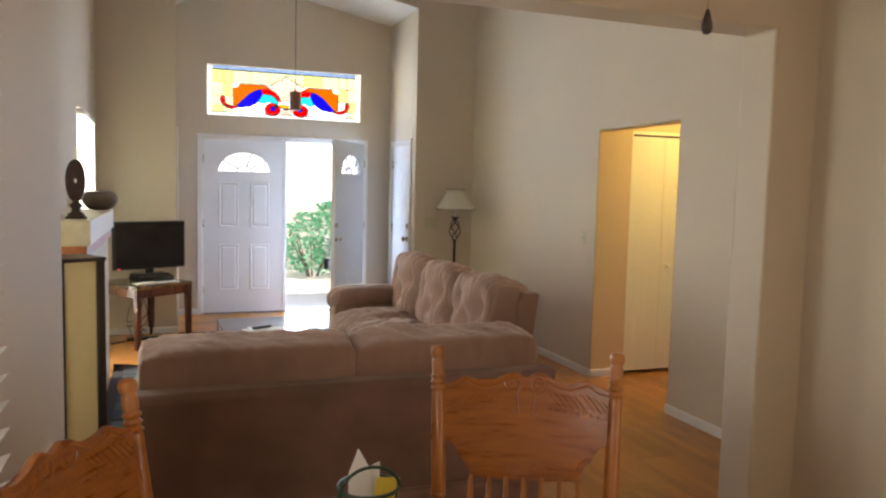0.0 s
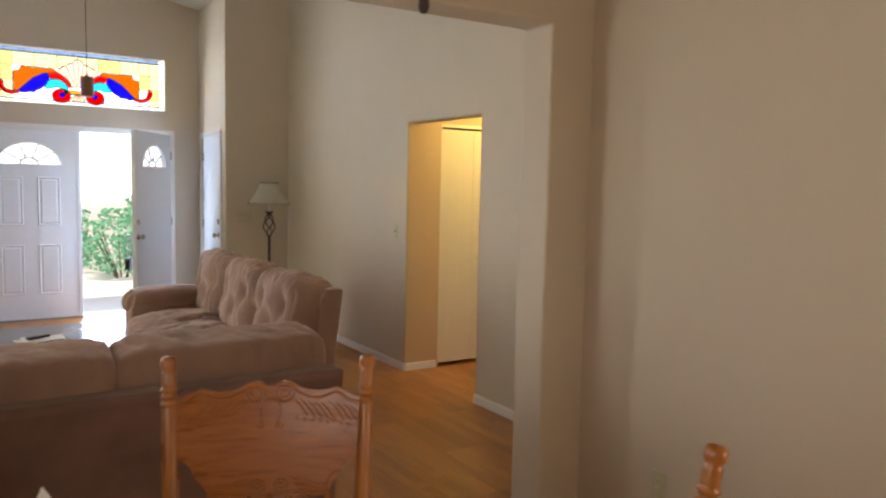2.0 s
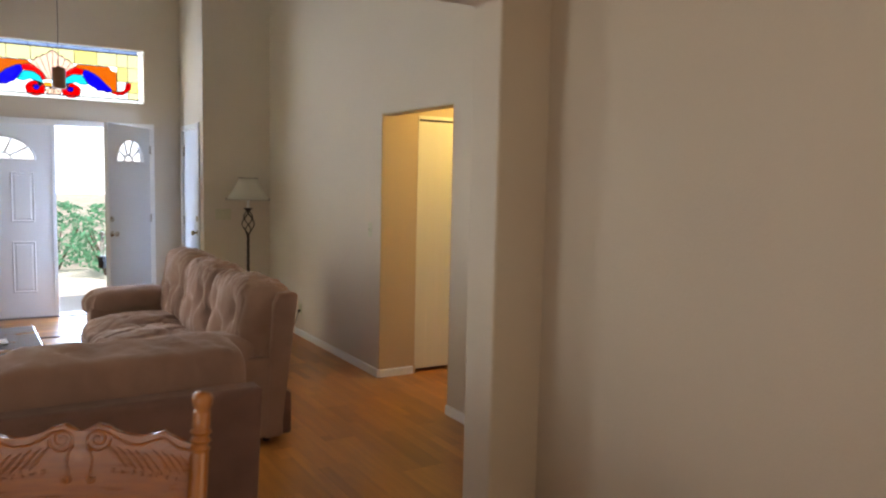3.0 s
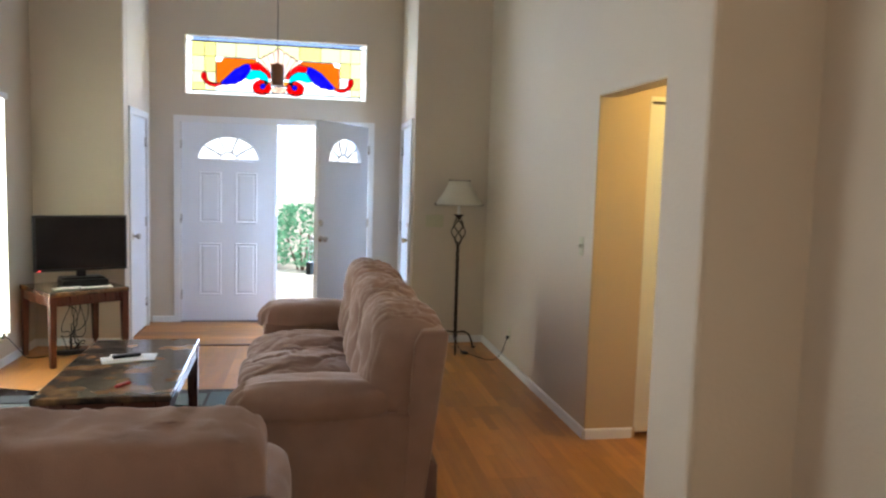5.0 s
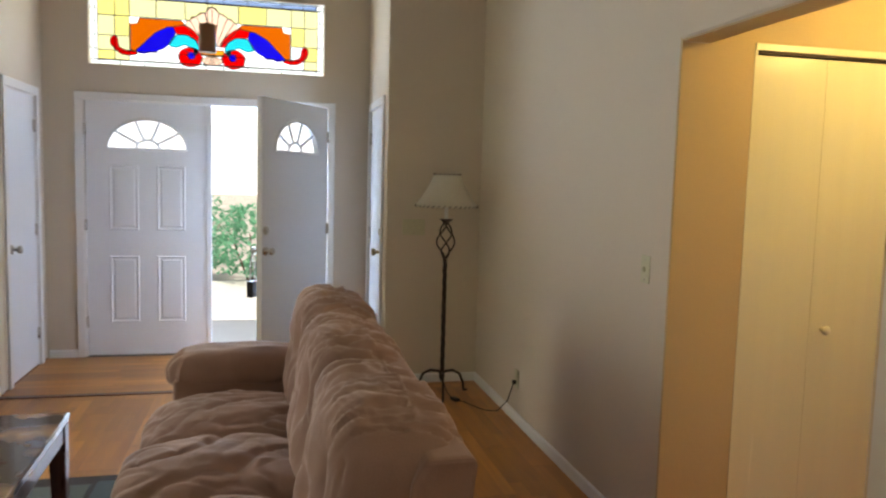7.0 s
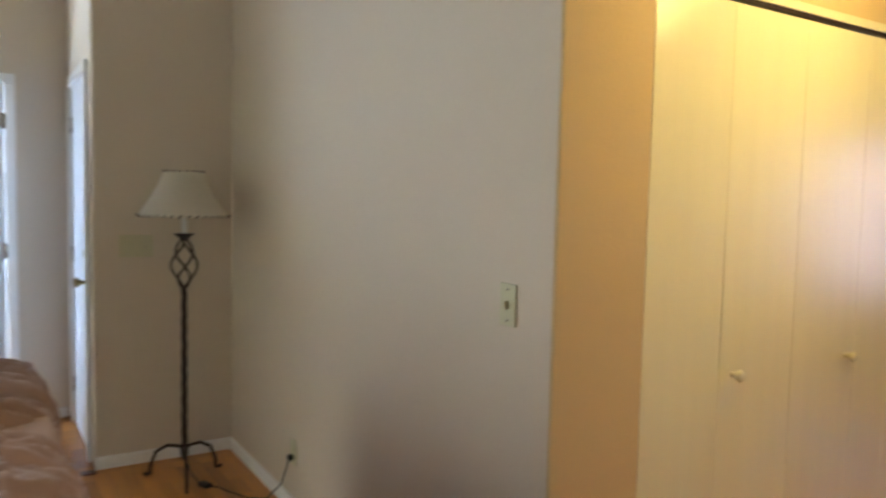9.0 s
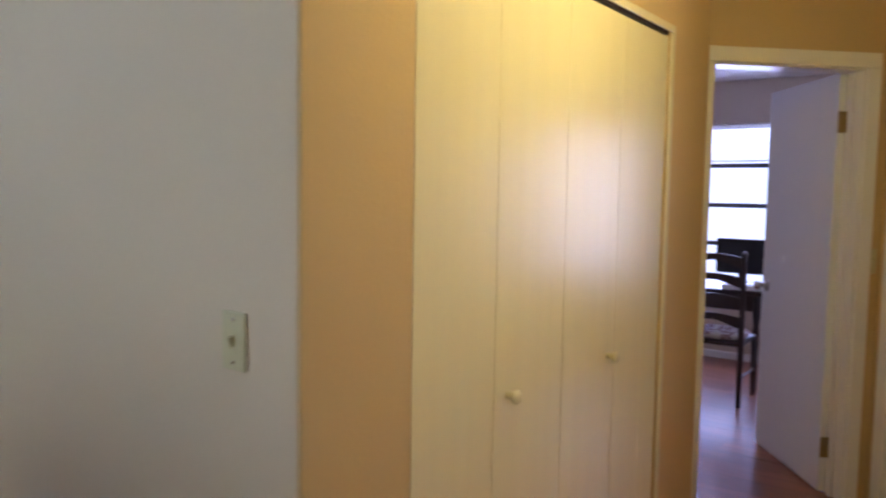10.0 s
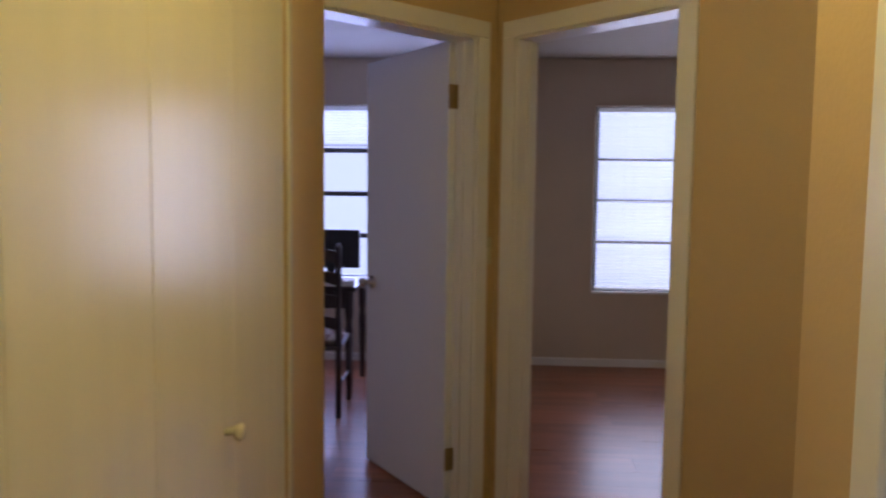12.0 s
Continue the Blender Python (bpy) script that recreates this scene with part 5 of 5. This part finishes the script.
    for s in (-1, 1):
        tagged(part("carved_relief", moved(bow(carved[s]), base), OAK, crest), "raised leaf and scroll carving", kind="stuff")
    for i in range(7):
        x = -0.135 + 0.045 * i
        prof = [(0.006, 0.0), (0.009, 0.06), (0.006, 0.09), (0.009, 0.10), (0.006, 0.11), (0.009, 0.2), (0.008, 0.22), (0.009, 0.24), (0.006, 0.365)]
        part("spindle", moved(lathe(prof, 10), base @ Matrix.Translation((x, 0.002, 0)) @ pose(0, 0, 0, -2.2 * (1 - (x / 0.219) ** 2))), OAK_UP, c, "", True)
    return c


def chair_at(px, py, qx, qy):
    """Pose of a chair whose post tops stand at p and q; its front is to the right of the way from p to q."""
    a = math.atan2(qy - py, qx - px)
    mx, my = (px + qx) / 2, (py + qy) / 2
    back = 0.185 + 0.655 * math.sin(radians(9))
    return pose(mx + math.sin(a) * back, my - math.cos(a) * back, 0, 0, 0, math.degrees(a))


chair = press_back_chair(chair_at(0.368, 2.735, 0.787, 2.545))
press_back_chair(chair_at(-0.555, 2.19, -0.365, 2.575), chair)
press_back_chair(chair_at(0.99, 1.72, 0.74, 1.36), chair)

table = thing("dining_table", "round golden oak pedestal dining table", "table", pose(0.13, 1.93, 0))
part("tabletop", lathe([(0.60, 0.725), (0.645, 0.73), (0.66, 0.745), (0.655, 0.757), (0.64, 0.76)], 56), OAK, table)
part("pedestal", lathe([(0.09, 0.08), (0.10, 0.16), (0.06, 0.22), (0.075, 0.36), (0.10, 0.48), (0.06, 0.60), (0.12, 0.725)], 24), OAK_UP, table, "", True)
for k in range(4):
    part("foot", moved(tube([(0.06, 0, 0.14), (0.2, 0, 0.15), (0.34, 0, 0.07), (0.42, 0, 0.035)], 0.04, 10, 0.03), pose(0, 0, 0, 0, 0, 90 * k + 30)), OAK, table, "", True)

basket = thing("mail_basket", "dark green wire basket holding mail", "basket", pose(0.105, 2.412, 0.76))
for z, r in ((0.004, 0.048), (0.09, 0.056), (0.165, 0.063)):
    part("wire_ring", tube([(r * math.cos(a), r * math.sin(a), z) for a in [2 * math.pi * i / 28 for i in range(29)]], 0.004, 6), GREEN_WIRE, basket)
for k in range(10):
    a = 2 * math.pi * k / 10
    part("wire", tube([(0.048 * math.cos(a), 0.048 * math.sin(a), 0.004), (0.063 * math.cos(a), 0.063 * math.sin(a), 0.165)], 0.003, 6), GREEN_WIRE, basket)
part("handle", tube([(0.062 * math.cos(a), -0.02, 0.16 + 0.052 * math.sin(a)) for a in [math.pi * i / 18 for i in range(19)]], 0.004, 6), GREEN_WIRE, basket)
mail = thing("mail", "white envelopes and a yellow leaflet in the basket", "mail", pose(0.105, 2.412, 0.765))
part("envelope", moved(plate([(-0.04, 0), (0.03, 0), (0.03, 0.19), (0.005, 0.235), (-0.022, 0.19)], 0.002), pose(-0.01, -0.01, 0.0, -8, 0, 20)), PAPER, mail)
part("envelope", moved(plate([(-0.035, 0), (0.03, 0), (0.015, 0.20), (-0.035, 0.18)], 0.002), pose(0.0, 0.012, 0.0, -4, 6, 10)), PAPER, mail)
part("leaflet", moved(plate([(-0.025, 0), (0.03, 0), (0.042, 0.175), (-0.01, 0.18)], 0.002), pose(0.015, -0.025, 0.0, -6, 4, 4)), YELLOW, mail, "yellow leaflet")

# the pull of a ceiling fan that hangs above the table
fan = thing("fan_pull_chain", "dark wooden teardrop pull on a bead chain", "pull chain", pose(0.690, 2.155, 1.849))
part("teardrop", lathe([(0.001, 0.0), (0.007, 0.002), (0.0105, 0.010), (0.010, 0.022), (0.006, 0.038), (0.003, 0.048)], 16), DARKWOOD, fan, "", True)
chain = bmesh.new()
for i in range(210):
    z = 0.05 + i * 0.0040
    add(chain, lathe([(0.0005, z), (0.0016, z + 0.0008), (0.0016, z + 0.0022), (0.0005, z + 0.003)], 6))
part("chain", chain, BRASS, fan)

# ---- study ----
desk = thing("desk", "dark wooden writing desk under the study window", "desk", pose(8.05, 7.15, 0))
part("desktop", box(-0.30, 0.32, -0.55, 0.75, 0.72, 0.75, 0.006), DARKWOOD, desk)
part("apron", box(-0.27, -0.25, -0.5, 0.7, 0.60, 0.72, 0.003), DARKWOOD, desk)
for x in (-0.26, 0.28):
    for y in (-0.5, 0.7):
        part("leg", lathe([(0.018, 0), (0.022, 0.2), (0.028, 0.45), (0.02, 0.5), (0.03, 0.56), (0.03, 0.72)], 12, Matrix.Translation((x, y, 0))), DARKWOOD, desk, "", True)
monitor = thing("computer_monitor", "black computer monitor standing on the desk", "monitor", pose(7.98, 6.81, 0.75))
part("bezel", box(-0.02, 0.02, -0.20, 0.20, 0.105, 0.37, 0.008), BLACK, monitor)
part("stand", box(-0.02, 0.03, -0.03, 0.03, 0.01, 0.12, 0.005), BLACK, monitor)
part("foot", box(-0.08, 0.08, -0.12, 0.12, 0, 0.014, 0.005), BLACK, monitor)
deskpaper = thing("desk_papers", "stack of white papers on the desk", "papers", pose(7.9, 6.78, 0.75, 0, 0, 8))
part("stack", box(-0.1, 0.1, -0.14, 0.14, 0, 0.03, 0.002), PAPER, deskpaper)


def ladder_chair(m):
    c = thing("ladder_back_chair", "dark ladder-back chair with a patterned cushion", "chair", m)
    for y in (-0.2, 0.2):
        part("back_post", lathe([(0.016, 0), (0.02, 0.42), (0.018, 0.8), (0.018, 1.03), (0.021, 1.05), (0.008, 1.075)], 12, Matrix.Translation((-0.2, y, 0))), DARKWOOD, c, "", True)
        part("leg", lathe([(0.013, 0), (0.02, 0.2), (0.022, 0.44)], 12, Matrix.Translation((0.2, y * 1.08, 0))), DARKWOOD, c, "", True)
        part("stretcher", tube([(-0.2, y, 0.2), (0.2, y * 1.08, 0.2)], 0.01, 8), DARKWOOD, c)
    for z in (0.62, 0.755, 0.895, 1.03):
        out = [(-0.19 + 0.038 * i, z + 0.022 * math.sin(math.pi * i / 10)) for i in range(11)]
        out = out + [(x, q - 0.075 + 0.03 * math.sin(math.pi * (x + 0.19) / 0.38) ** 2) for x, q in out[::-1]]
        part("slat", moved(plate(out, 0.012), pose(-0.206, 0, 0, 0, 0, 90)), DARKWOOD, c)
    part("seat", box(-0.22, 0.22, -0.22, 0.22, 0.42, 0.45, 0.01), DARKWOOD, c)
    fabric = material("floral_cloth", (0.55, 0.50, 0.44), 0.9, color2=(0.22, 0.13, 0.12), scale=22, contrast=(0.45, 0.55), bump=0.3)
    part("seat_pad", moved(cushion(0.42, 0.42, 0.05, 3.5, 8, 0.004), Matrix.Translation((0, 0, 0.475))), fabric, c, "patterned seat cushion", True)
    return c


ladder_chair(pose(7.50, 6.84, 0, 0, 0, 4))


# ---- plank floors ----
def planks(x0, x1, y0, y1, mat, along_y=True, width=0.19, seed=0, length=1.22):
    rnd = random.Random(seed)
    cache = {}

    def mesh(w, L):
        key = (round(w, 3), round(L, 2))
        if key not in cache:
            bm = bmesh.new()
            c, g = 0.0005, 0.0001
            lo = [bm.verts.new(p) for p in ((g, g, -0.006), (w - g, g, -0.006), (w - g, L - g, -0.006), (g, L - g, -0.006))]
            md = [bm.verts.new(p) for p in ((g, g, -c), (w - g, g, -c), (w - g, L - g, -c), (g, L - g, -c))]
            hi = [bm.verts.new(p) for p in ((c, c, 0), (w - c, c, 0), (w - c, L - c, 0), (c, L - c, 0))]
            for a, b in ((lo, md), (md, hi)):
                for i in range(4):
                    bm.faces.new((a[i], a[(i + 1) % 4], b[(i + 1) % 4], b[i]))
            bm.faces.new(hi)
            cache[key] = mesh_of("plank", bm, mat)
        return cache[key]

    span, run = (x1 - x0, y1 - y0) if along_y else (y1 - y0, x1 - x0)
    n = math.ceil(span / width)
    for i in range(n):
        w = min(width, span - i * width)
        p = -rnd.choice((0.0, 0.3, 0.6, 0.9))
        while p < run - 0.02:
            a, b = max(p, 0), min(p + length, run)
            if b - a > 0.02 and w > 0.01:
                ob = new("plank", mesh(w, b - a))
                ob.parent = floor
                ob.matrix_world = pose(x0 + i * width, y0 + a, 0) if along_y else pose(x0 + a, y0 + i * width + w, 0, 0, 0, -90)
            p += length


planks(-0.95, 3.0, -1.6, 8.87, OAK_FLOOR)
planks(2.3, 3.0, 8.87, 8.94, OAK_FLOOR, seed=6)
planks(-0.95, -0.215, 8.87, 8.94, OAK_FLOOR, seed=7)
planks(3.0, 5.25, 3.7, 6.6, OAK_FLOOR, seed=5)
planks(-0.215, 2.3, 8.93, 10.0, OAK_FLOOR, False, seed=2)
planks(5.25, 8.85, 2.2, 9.2, RED_FLOOR, seed=9)
strip2 = part("transition_strip", box(-0.21, 2.30, 8.872, 8.928, -0.006, 0.007, 0.003), CHERRY)
tagged(strip2, "dark wooden floor transition strip", "trim", kind="structure")
